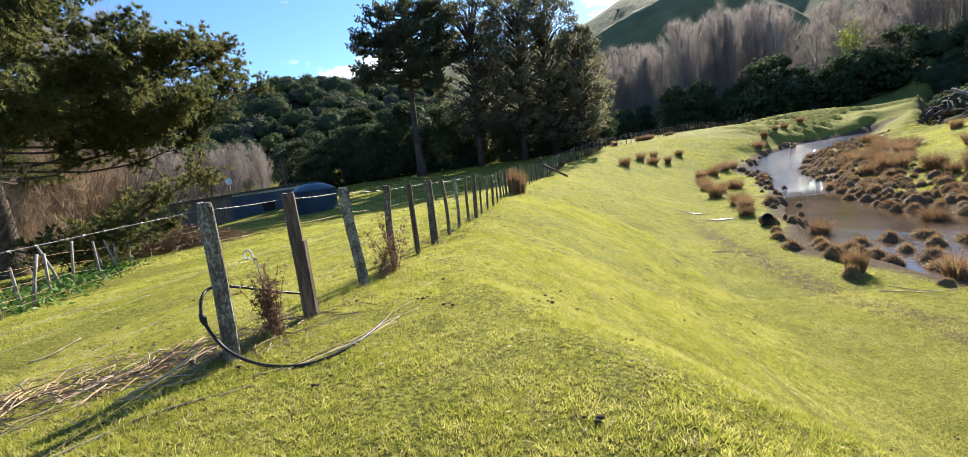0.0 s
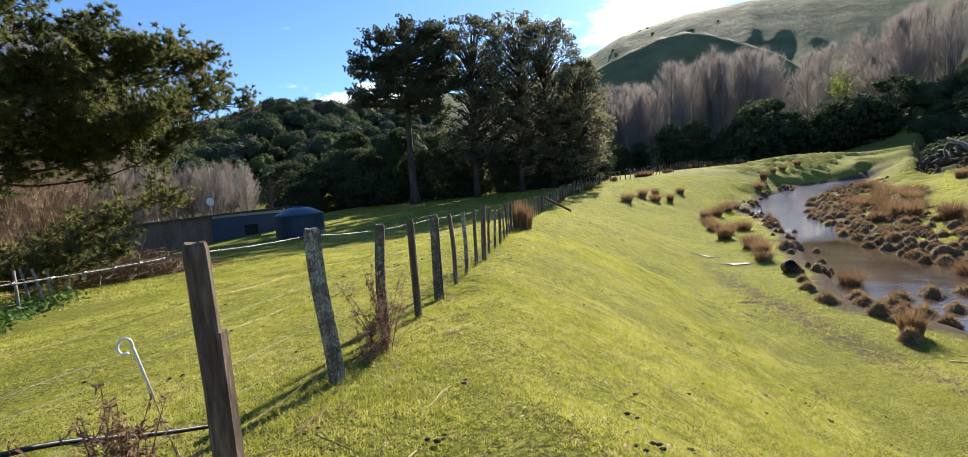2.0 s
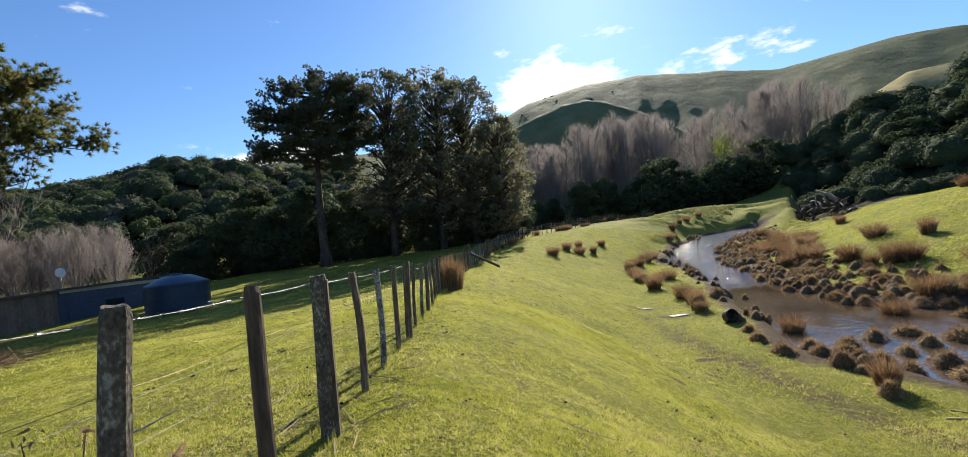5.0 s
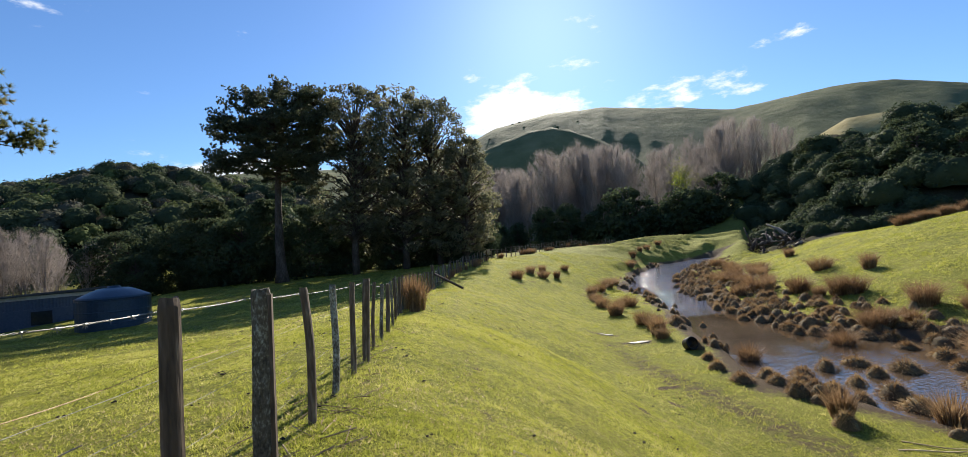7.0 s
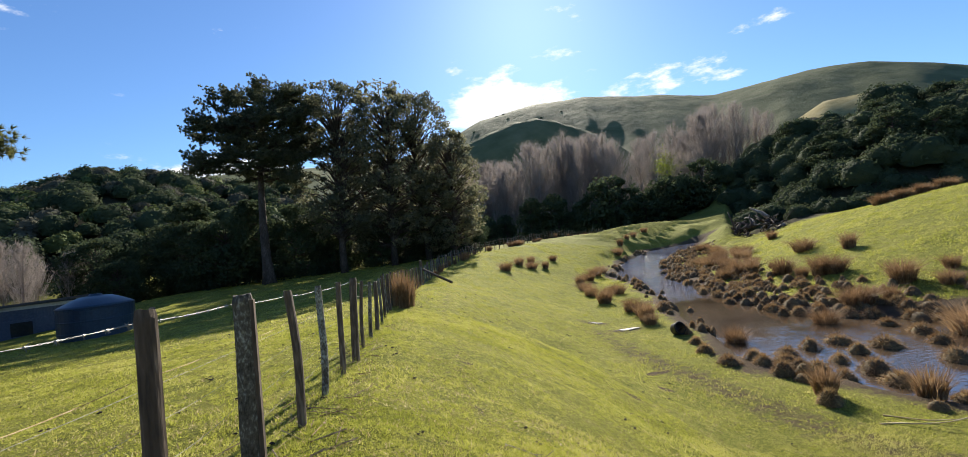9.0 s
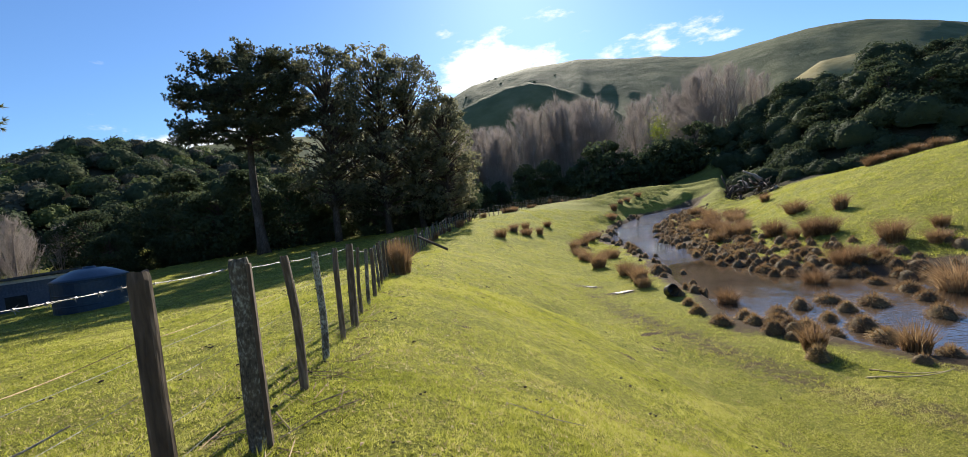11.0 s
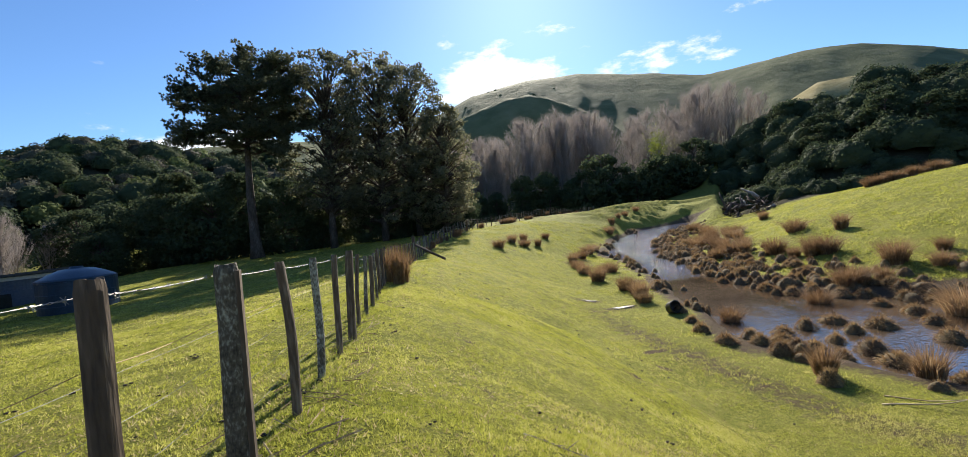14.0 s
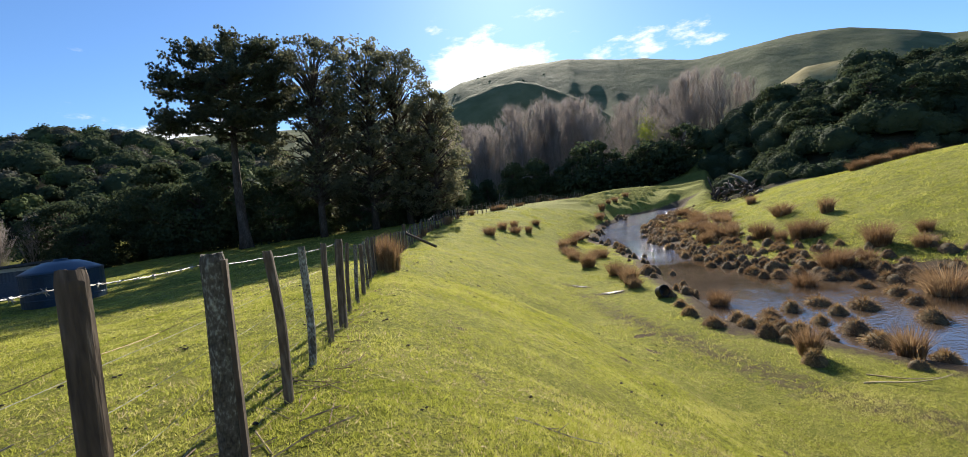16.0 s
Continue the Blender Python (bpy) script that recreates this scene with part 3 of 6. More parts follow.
    z = np.where(dist > 130, np.maximum(z, hills + np.where(dist > 130, -3.0, 0)), z)
    if rough:
        near = np.exp(-dist / 60)
        z = z + near * (0.05 * fbm(x * 0.45, y * 0.45, 2, 4) + 0.022 * fbm(x * 2.6, y * 2.6, 9, 3))
        z = z + (1 - near) * 0.5 * fbm(x * 0.05, y * 0.05, 3, 4) * step(40, 120, dist)
        # stock terraces on the far rise
        ht = step(66, 72, dist) * step(104, 97, dist) * step(26, 31, ang) * step(53, 49, ang) * step(-1.2, -3.6, p)
        ph = dist * 0.36 + 0.05 * ang + 1.8 * fbm(x * 0.06, y * 0.06, 21, 3)
        row = np.floor(ph)
        ph = ph - row
        lens = step(0.3, 0.5, vnoise(ang * 0.5 + row * 7.3, row * 3.1 + 0.5, 23))
        z = z + ht * 0.85 * step(0.0, 0.22, ph) * (1 - ph) * lens
        bank = step(0.15, 0.5, u) * step(1.0, 0.6, u) * step(60, 30, y)
        z = z + bank * 0.10 * fbm(x * 0.9, y * 0.6, 44, 3)
    return z


def ground_z(x, y):
    return float(land(np.array([x]), np.array([y]))[0])


def spaced(lo, hi, a, b, fine, grow, widest=0.9):
    """Coordinates that lie close between a and b and wider and wider outside."""
    inner = list(np.arange(a, b + 1e-6, fine))
    up, s = [b], fine
    while up[-1] < hi:
        s = s * grow if s < widest or (up[-1] > 96 and s < 5.5) or up[-1] > 450 else s
        up.append(up[-1] + s)
    dn, s = [a], fine
    while dn[-1] > lo:
        s *= grow
        dn.append(dn[-1] - s)
    return np.array(dn[:0:-1] + inner + up[1:])


gx = spaced(-900, 950, -5, 12, 0.15, 1.028, 0.7)
gy = spaced(-300, 950, -1.5, 22, 0.17, 1.028, 0.55)
GX, GY = np.meshgrid(gx, gy)
GZ = land(GX, GY)
ny, nx = GX.shape
idx = np.arange(ny * nx).reshape(ny, nx)
quads = np.stack([idx[:-1, :-1], idx[:-1, 1:], idx[1:, 1:], idx[1:, :-1]], -1).reshape(-1, 4)
me = Buf().add(np.stack([GX, GY, GZ], -1), None, quads).mesh("ground", GROUND, True)
dist = np.hypot(GX, GY - 5)
ang = np.degrees(np.arctan2(GX, GY - 5))
pnd = pond(GX, GY)
fx = (GX - fence_x(GY))
shore = step(-1.3, -0.2, pnd) * step(5.0, 8.0, fx)
track_x = np.interp(GY, [0, 9, 14, 20, 28, 36, 50], [13.5, 11.0, 10.2, 10.6, 11.5, 14.0, 22.0])
track = np.exp(-(((GX - track_x) / 1.1) ** 2)) * step(2, 8, GY) * step(34, 20, GY)
slope_band = step(0.8, 2.5, fx) * step(11, 8, fx) * step(1, 6, GY) * step(55, 40, GY)
clods = 0.8 * step(0.86, 0.95, vnoise(GX * 1.7, GY * 1.7, 61)) * slope_band
tread = 0.45 * np.exp(-(((fx - 1.7) / 0.22) ** 2)) * step(9, 12, GY) * step(32, 26, GY)
marsh = step(-3.2, -0.6, pnd) * step(12, 16, fx) * step(60, 50, GY)
puddled = np.exp(-(((GX - 12.5) / 0.9) ** 2 + ((GY - 27.6) / 0.6) ** 2)) + np.exp(-(((GX - 13.0) / 1.1) ** 2 + ((GY - 25.3) / 0.7) ** 2))
boggy = 0.5 * marsh * step(0.45, 0.7, vnoise(GX * 0.9, GY * 0.9, 88))
mud = np.clip(0.85 * shore + boggy + 0.8 * puddled + 0.62 * track + clods + tread, 0, 1)
# dry marsh and fence line; past 110 m the colour greyed for haze
dry = np.clip(0.34 * marsh + 0.30 * np.exp(-(((fx - 0.2) / 0.7) ** 2)) * step(40, 15, GY) + step(110, 190, dist) * 0.95, 0, 1)
scrub = np.clip(np.where(ang > 44, step(82, 90, dist), np.where(ang > 5, step(92, 106, dist), step(70, 95, dist))) * step(170, 140, dist) * (step(4, -6, ang) + 0.9 * step(44, 52, ang) + 0.45 * step(5, 20, ang)) + step(-22, -30, GX) * step(60, 30, np.abs(GY - 30)) * 0.6, 0, 1)
# where the right-hand tan hill is coloured as sunlit
sunlit_gold = step(150, 165, dist) * step(225, 205, dist) * step(45, 48, ang) * step(66, 58, ang)
for name, values in (("mud", mud), ("dry", dry), ("scrub", scrub), ("sunlit_gold", sunlit_gold)):
    at = me.attributes.new(name, "FLOAT", "POINT")
    at.data.foreach_set("value", np.ascontiguousarray(values, dtype=np.float32).ravel())
tagged(part("ground", me), "sheep-grazed green pasture with mud and worn patches", "ground", kind="structure")

wy = np.arange(0, 76, 0.75)
wx = np.arange(11, 66, 0.75)
WX, WY = np.meshgrid(wx, wy)
inside = pond(WX, WY) > -1.3
keep = inside[:-1, :-1] | inside[1:, 1:] | inside[:-1, 1:] | inside[1:, :-1]
ids = np.arange(WX.size).reshape(WX.shape)
wq = np.stack([ids[:-1, :-1], ids[:-1, 1:], ids[1:, 1:], ids[1:, :-1]], -1)[keep]
me = Buf().add(np.stack([WX, WY, water_z(WX, WY)], -1), None, wq).mesh("water", WATERMAT, True)
tagged(part("water", me), "shallow muddy pond water reflecting the sky", "pond", kind="structure")

# ---------------------------------------------------------------- fence along the path
def post_mesh(name, w, h, round_post, mat, seed):
    """A split or sawn post with a worn top and checks down its faces, its foot 0.25 m in the ground."""
    r = np.random.default_rng(seed)
    rings = 9
    sides = 10 if round_post else 12
    zs = np.concatenate([[-0.25], np.linspace(0, h * 0.97, rings - 2), [h]])
    ang = (np.arange(sides) + 0.5) * 2 * np.pi / sides
    if round_post:
        rad = 1 + 0.08 * np.sin(ang * 2 + seed) + r.normal(0, 0.05, sides)
    else:
        c, s = np.abs(np.cos(ang)), np.abs(np.sin(ang))
        rad = 1.0 / np.maximum(np.maximum(c, s), (c + s) / 1.32) * (1 + r.normal(0, 0.02, sides))
    v = []
    for k, z in enumerate(zs):
        f = (1.04 - 0.09 * k / rings) * (0.86 if k == len(zs) - 1 else 1)
        rr = rad * f * w / 2 * (1 + r.normal(0, 0.015, sides))
        off = (0.018 if round_post else 0.006) * (np.sin(z * 3.4 + seed) - np.sin(seed))
        zz = z + (r.normal(0, 0.004, sides) if k >= len(zs) - 2 else np.zeros(sides))
        v.append(np.stack([rr * np.cos(ang) + off, rr * np.sin(ang), zz], -1))
    v = np.concatenate(v)
    k = np.arange(sides)
    base = (np.arange(len(zs) - 1) * sides)[:, None]
    q = np.stack([base + k, base + (k + 1) % sides, base + sides + (k + 1) % sides, base + sides + k], -1).reshape(-1, 4)
    n = len(v)
    v = np.concatenate([v, [[0, 0, h - 0.012]]])
    last = (len(zs) - 1) * sides
    t = np.stack([np.full(sides, n), last + k, last + (k + 1) % sides], -1)
    return Buf().add(v, t, q).mesh(name, mat, False)


fence = new("post_and_wire_fence")
tagged(fence, "weathered wooden post and barbed wire farm fence", "fence", "farm fences")
# x and y of the foot, sideways lean, height of the top over the datum, width, round, lichen, forward lean
POSTS = [(-1.877, 2.97, 0.041, 1.068, 0.115, 0, 1, 0.0), (-1.636, 3.98, 0.007, 1.02, 0.125, 0, 0, 0.0), (-1.427, 5.23, -0.048, 0.944, 0.12, 1, 1, 0.0), (-1.233, 6.22, 0.048, 0.846, 0.105, 1, 1, 0.02),
         (-1.027, 7.18, -0.012, 0.795, 0.088, 0, 0, 0.0), (-0.880, 8.2, 0.012, 0.749, 0.125, 0, 1, 0.0), (-0.697, 9.34, -0.033, 0.672, 0.08, 1, 0, -0.05), (-0.553, 10.35, 0.035, 0.615, 0.085, 1, 1, 0.06),
         (-0.376, 11.35, 0.045, 0.573, 0.07, 0, 0, 0.0), (-0.201, 12.24, 0.064, 0.562, 0.115, 0, 0, 0.0), (-0.065, 13.3, 0.05, 0.44, 0.065, 1, 0, 0.0), (0.108, 14.3, 0.03, 0.33, 0.075, 1, 1, 0.0), (0.288, 15.3, 0.03, 0.26, 0.085, 0, 0, 0.0)]
for k in range(17):
    y = 16.3 + 1.05 * k
    POSTS.append((float(fence_x(y)), y, 0.03 * math.sin(k * 2.1), float(fence_z(y)) + 1.12 + 0.06 * ((k * 7) % 5) / 4, (0.06, 0.075, 0.06, 0.095, 0.055)[k % 5], k % 2, (k + 1) % 2, 0.0))
tops = []
for k, (x, y, lx, zt, w, rd, li, ly) in enumerate(POSTS):
    z = ground_z(x, y)
    h = zt - z
    ob = part("post", post_mesh("post", w, h, rd, LICHEN if li else POSTWOOD, 100 + k), fence, "", Matrix.Translation((x, y, z)) @ Matrix.Rotation(-math.atan2(ly, h), 4, "X") @ Matrix.Rotation(math.atan2(lx, h), 4, "Y") @ Matrix.Rotation(0.2 + 0.35 * math.sin(k * 3.7), 4, "Z"))
    tops.append((x, y, z, h, lx, w))
    if k in (1, 5):
        buf = Buf()
        box(buf, w * 0.42, w * 0.42 + 0.03, -0.035, 0.035, -0.1, h * (0.62 if k == 1 else 0.97), 0.003)
        part("batten", buf.mesh("batten", POSTWOOD), fence, "", Matrix.Translation((x, y, z)) @ Matrix.Rotation(math.atan2(lx, h), 4, "Y"))


def strand(name, frac, radius, mat, barbed=False, sag=0.015, offset=0.0):
    """One wire from post to post."""
    buf = Buf()
    pts = []
    run = [(float(fence_x(-7.0)) , -7.0, ground_z(float(fence_x(-7.0)), -7.0), 1.25, 0.0, 0.1)] + tops
    for a, b in zip(run[:-1], run[1:]):
        n = 10
        for i in range(n):
            f = i / n
            pa = np.array([a[0] + a[4] * frac - a[5] * 0.5, a[1], a[2] + a[3] * frac])
            pb = np.array([b[0] + b[4] * frac - b[5] * 0.5, b[1], b[2] + b[3] * frac])
            p = pa + (pb - pa) * f
            p[2] -= sag * (b[1] - a[1]) * math.sin(math.pi * f) + offset * math.sin(math.pi * f) * (1 if frac < 0.6 else 0)
            pts.append(p)
    pts = np.array(pts)
    if not barbed:
        tube(buf, pts, radius, 5)
    else:
        # two twisted strands and four-pointed barbs
        seg = np.linalg.norm(np.diff(pts, axis=0), axis=1)
        s = np.concatenate([[0], np.cumsum(seg)])
        ss = np.arange(0, s[-1], 0.03)
        c = np.stack([np.interp(ss, s, pts[:, i]) for i in range(3)], -1)
        for ph in (0, math.pi):
            wob = np.stack([0.0026 * np.cos(ss * 95 + ph), 0 * ss, 0.0026 * np.sin(ss * 95 + ph)], -1)
            tube(buf, c + wob, radius, 4)
        for sb in np.arange(0.05, s[-1], 0.125):
            p = np.array([np.interp(sb, s, pts[:, i]) for i in range(3)])
            for j in range(4):
                w = unit(rng.normal(0, 1, 3) * np.array([1, 0.35, 1]))
                tube(buf, [p - w * 0.002, p + w * 0.017], [0.0022, 0.0009], 4)
            tube(buf, [p - [0, 0.008, 0], p + [0, 0.008, 0]], 0.0052, 5)
    return part(name, buf.mesh(name, mat), fence, "barbed top wire" if barbed else "")


strand("wire", 0.955, 0.0014, WIRE, True, 0.010)
strand("wire", 0.76, 0.0015, RUSTWIRE, sag=0.02)
strand("wire", 0.585, 0.0011, WIRE, sag=0.012)
strand("wire", 0.43, 0.0012, WIRE, sag=0.012, offset=0.01)
strand("wire", 0.29, 0.0012, WIRE, sag=0.015, offset=0.015)
strand("wire", 0.13, 0.0013, RUSTWIRE, sag=0.02, offset=0.02)

# far run of the fence, past the strainer
fence2 = new("post_and_wire_fence")
tagged(fence2, "distant run of grey farm fence posts on the rise", "fence", "farm fences")
far_posts = []
y = 33.2
k = 0
while y < 86:
    x = float(fence_x(y))
    z = ground_z(x, y)
    h = 1.18 + 0.1 * math.sin(k * 5.1)
    w = 0.09 + 0.03 * (k % 3 == 0)
    if k == 0:
        h, w = 1.5, 0.2
    far_posts.append((x, y, z, h, 0.0, w))
    part("post", post_mesh("post", w, h, k % 2, LICHEN if k % 3 else POSTWOOD, 300 + k), fence2, "", Matrix.Translation((x, y, z)) @ Matrix.Rotation(0.05 * math.sin(k * 1.9), 4, "Y"))
    y += 0.62 if y > 60 else 0.85
    k += 1
for frac in (0.92, 0.7, 0.5, 0.3):
    buf = Buf()
    tube(buf, [(p[0], p[1], p[2] + p[3] * frac) for p in far_posts], 0.006, 4)
    part("wire", buf.mesh("wire", WIRE), fence2)
buf = Buf()
x0, y0 = float(fence_x(33.2)), 33.2
tube(buf, [(x0 + 0.1, y0 - 0.1, ground_z(x0, y0) + 0.95), (x0 + 1.6, y0 - 1.3, ground_z(x0 + 1.6, y0 - 1.3) + 0.08)], [0.08, 0.075], 8)
part("brace", buf.mesh("brace", POSTWOOD, True), fence2)

# ---------------------------------------------------------------- trees
def limb_path(start, way, length, bend, n=6, wander=0.08, r=None):
    r = r or rng
    p, w = np.array(start, float), unit(np.array(way, float))
    pts = [p]
    for k in range(n - 1):
        w = unit(w + np.array([0, 0, bend / n]) + r.normal(0, wander, 3))
        p = p + w * length / (n - 1)
        pts.append(p)
    return np.array(pts)


def conifer(name, label, base, height, trunk_r, crown_from, spread_at, tuft, mats, group="", limbs=60, lean=(0, 0), needles=16, needle_len=0.5, needle_w=0.035, tufts_per=26, sector=None, seed=1, rise=0.75, bend=0.45):
    """A pine with a bare lower trunk, layered limbs and tufts of needles towards the limb ends."""
    global rng
    rng = np.random.default_rng(seed)
    x, y = base
    z = ground_z(x, y) - 0.2
    tree = new(name)
    tree.location = (x, y, z)
    tagged(tree, label, "tree", group)
    bark, leaf = Buf(), Buf()
    zs = np.linspace(0, 1, 14)
    trunk = np.stack([lean[0] * zs + 0.25 * np.sin(zs * 4 + seed), lean[1] * zs + 0.25 * np.cos(zs * 3.3 + seed), zs * height * 0.97], -1)
    rad = trunk_r * (1 - 0.85 * zs) * (1 + 0.5 * np.exp(-zs * 22))
    tube(bark, trunk, rad, 10)
    at, way = [], []
    for k in range(limbs):
        f = crown_from + (1 - crown_from) * ((k + rng.uniform(0, 1)) / limbs) ** 0.9
        s = np.array([np.interp(f, zs, trunk[:, i]) for i in range(3)])
        if sector:
            a = radians(rng.uniform(*sector)) if rng.uniform() < 0.8 else rng.uniform(0, 2 * math.pi)
        else:
            a = k * 2.4 + rng.uniform(-0.5, 0.5)
        long = spread_at((f - crown_from) / (1 - crown_from)) * rng.uniform(0.65, 1.1)
        up = np.interp(f, [crown_from, 1], [0.0, rise]) + rng.normal(0, 0.08)
        pts = limb_path(s, (math.cos(a), math.sin(a), up), long, bend, 7, 0.13)
        r0 = max(0.03, min(0.3 * trunk_r, 0.03 * long))
        tube(bark, pts, np.linspace(r0, 0.015, 7), 5, False)
        subs = [pts]
        for j in range(int(2 + long * 0.9)):
            i = rng.integers(2, 6)
            w = unit(pts[i] - pts[i - 1]) + rng.normal(0, 0.7, 3) * np.array([1, 1, 0.45])
            sp = limb_path(pts[i], w, long * rng.uniform(0.22, 0.45), 0.5, 4, 0.15)
            tube(bark, sp, np.linspace(r0 * 0.4, 0.01, 4), 4, False)
            subs.append(sp)
        for sp in subs:
            n = max(3, int(tufts_per * np.linalg.norm(sp[-1] - sp[0]) / 4))
            fpos = rng.uniform(0.35, 1.0, n) ** 0.8 * (len(sp) - 1)
            c = np.stack([np.interp(fpos, np.arange(len(sp)), sp[:, i]) for i in range(3)], -1)
            at.append(c + rng.normal(0, tuft, c.shape) * [1, 1, 0.6])
            way.append(np.tile(unit(sp[-1] - sp[-2]) * 0.5 + [0, 0, 0.55], (n, 1)))
    at, way = np.concatenate(at), np.concatenate(way)
    sprays(leaf, at, way, needles, needle_len, needle_w, 0.75)
    part("trunk", bark.mesh("trunk", BARK, True), tree)
    part("crown", leaf.mesh("crown", mats), tree)
    return tree


def broadleaf_meshes(height, radius, clumps, leaves, size, seed, mat, shape=1.0, trunk_r=0.25, low=0.25, clump_r=0.26):
    """Trunk with limbs, and a crown of many leafy clumps with gaps."""
    global rng
    rng = np.random.default_rng(seed)
    bark, leaf = Buf(), Buf()
    zs = np.linspace(0, 1, 7)
    trunk = np.stack([0.3 * np.sin(zs * 3 + seed), 0.3 * np.cos(zs * 2.2 + seed) - 0.3, zs * height * 0.75], -1)
    tube(bark, trunk, trunk_r * (1 - 0.75 * zs), 7)
    at = []
    for k in range(clumps):
        f = low + (1 - low) * rng.uniform(0.02, 1)
        ring = radius * np.clip(np.sin(np.pi * np.clip((f - low) / (1 - low) * 0.82 + 0.14, 0, 1)) ** shape, 0.12, 1)
        a = rng.uniform(0, 2 * math.pi)
        rr = ring * rng.uniform(0.35, 1.0) ** 0.6
        c = np.array([math.cos(a) * rr, math.sin(a) * rr, f * height])
        s = np.array([np.interp(f * 0.8, zs * 0.75, trunk[:, i]) for i in range(3)])
        tube(bark, [s, (s + c) / 2 + [0, 0, 0.06 * height * rng.uniform(-0.3, 1)], c], [0.07 * trunk_r / 0.25, 0.045, 0.015], 4, False)
        n = int(leaves * rng.uniform(0.6, 1.4))
        sz = radius * clump_r * rng.uniform(0.6, 1.3)
        at.append(c + unit(rng.normal(0, 1, (n, 3))) * (rng.uniform(0.2, 1, (n, 1)) ** 0.5) * sz * [1, 1, 0.62])
    leaflets(leaf, np.concatenate(at), size)
    return bark.mesh("trunk", BARK, True), leaf.mesh("crown", mat)


def plant(name, label, meshes, x, y, scale=1.0, turn=0.0, group="", z=None, tall=1.0):
    tree = new(name)
    tree.matrix_basis = Matrix.LocRotScale((x, y, (ground_z(x, y) if z is None else z) - 0.15), Euler((0, 0, turn)), (scale, scale, scale * tall))
    tagged(tree, label, "tree", group)
    part("trunk", meshes[0], tree)
    part("crown", meshes[1], tree)
    return tree


# the tall stand behind the fence
conifer("pine_tree", "tall dark pine with a bare trunk and flat layered crown", (-7.9, 54.5), 19.2, 0.5, 0.56,
        lambda f: float(np.interp(f, [0, 0.12, 0.3, 0.45, 0.7, 0.9, 1.0], [4.6, 6.6, 5.8, 6.3, 5.5, 4.8, 3.0])), 0.26, DARKNEEDLE, "tall stand", limbs=74, rise=0.2, bend=0.1, lean=(0.4, 0.0), needles=24, needle_len=0.22, needle_w=0.032, tufts_per=66, seed=3)
gum_a = broadleaf_meshes(20.0, 5.0, 205, 58, 0.17, 11, GUM, 0.5, 0.42, 0.18, 0.17)
gum_b = broadleaf_meshes(18.0, 4.8, 205, 58, 0.17, 12, GUM, 0.45, 0.38, 0.10, 0.17)
gum_c = broadleaf_meshes(15.0, 4.4, 215, 58, 0.17, 13, GUM, 0.5, 0.3, 0.06, 0.18)
STAND = ((gum_a, -0.6, 55.5, 1.0, 0.3), (gum_b, 4.6, 56.5, 1.12, 1.2), (gum_a, 8.2, 57.5, 0.98, 2.2), (gum_c, 11.2, 56.0, 0.95, 0.8), (gum_b, 2.2, 60.0, 0.95, 4.0),
          (gum_b, 13.0, 62.0, 0.7, 3.3))
for meshes, x, y, s, turn in STAND:
    plant("gum_tree", "tall dark evergreen tree with airy crown", meshes, x, y, s, turn, "tall stand")
bush_a = broadleaf_meshes(9.0, 4.4, 120, 90, 0.2, 21, BUSH, 0.6, 0.25, 0.02, 0.27)
bush_b = broadleaf_meshes(7.0, 4.0, 110, 90, 0.2, 22, BUSH, 0.5, 0.22, 0.02, 0.3)
bush_c = broadleaf_meshes(11.0, 3.8, 130, 90, 0.2, 23, BUSH, 0.8, 0.25, 0.03, 0.28)
BUSHES = (bush_a, bush_b, bush_c)
for k, (x, y, s) in enumerate(((-15.5, 60, 0.8), (-12.5, 58.5, 0.95), (-10.0, 60.0, 0.8), (-5.2, 58.5, 0.85), (-2.0, 59, 0.6), (3.0, 58, 0.55), (6.5, 60, 0.65), (10.0, 59.5, 0.7), (-17.0, 63, 0.9), (-20, 66, 0.9), (14.5, 66, 0.8), (17, 72, 0.8), (0.5, 66, 0.8), (-8, 66, 0.9), (8, 68, 0.8), (-25, 62, 0.8), (-22, 58, 0.6))):
    plant("evergreen_bush", "dark evergreen bush under the tall trees", BUSHES[k % 3], x, y, s, k * 1.7, "undergrowth")

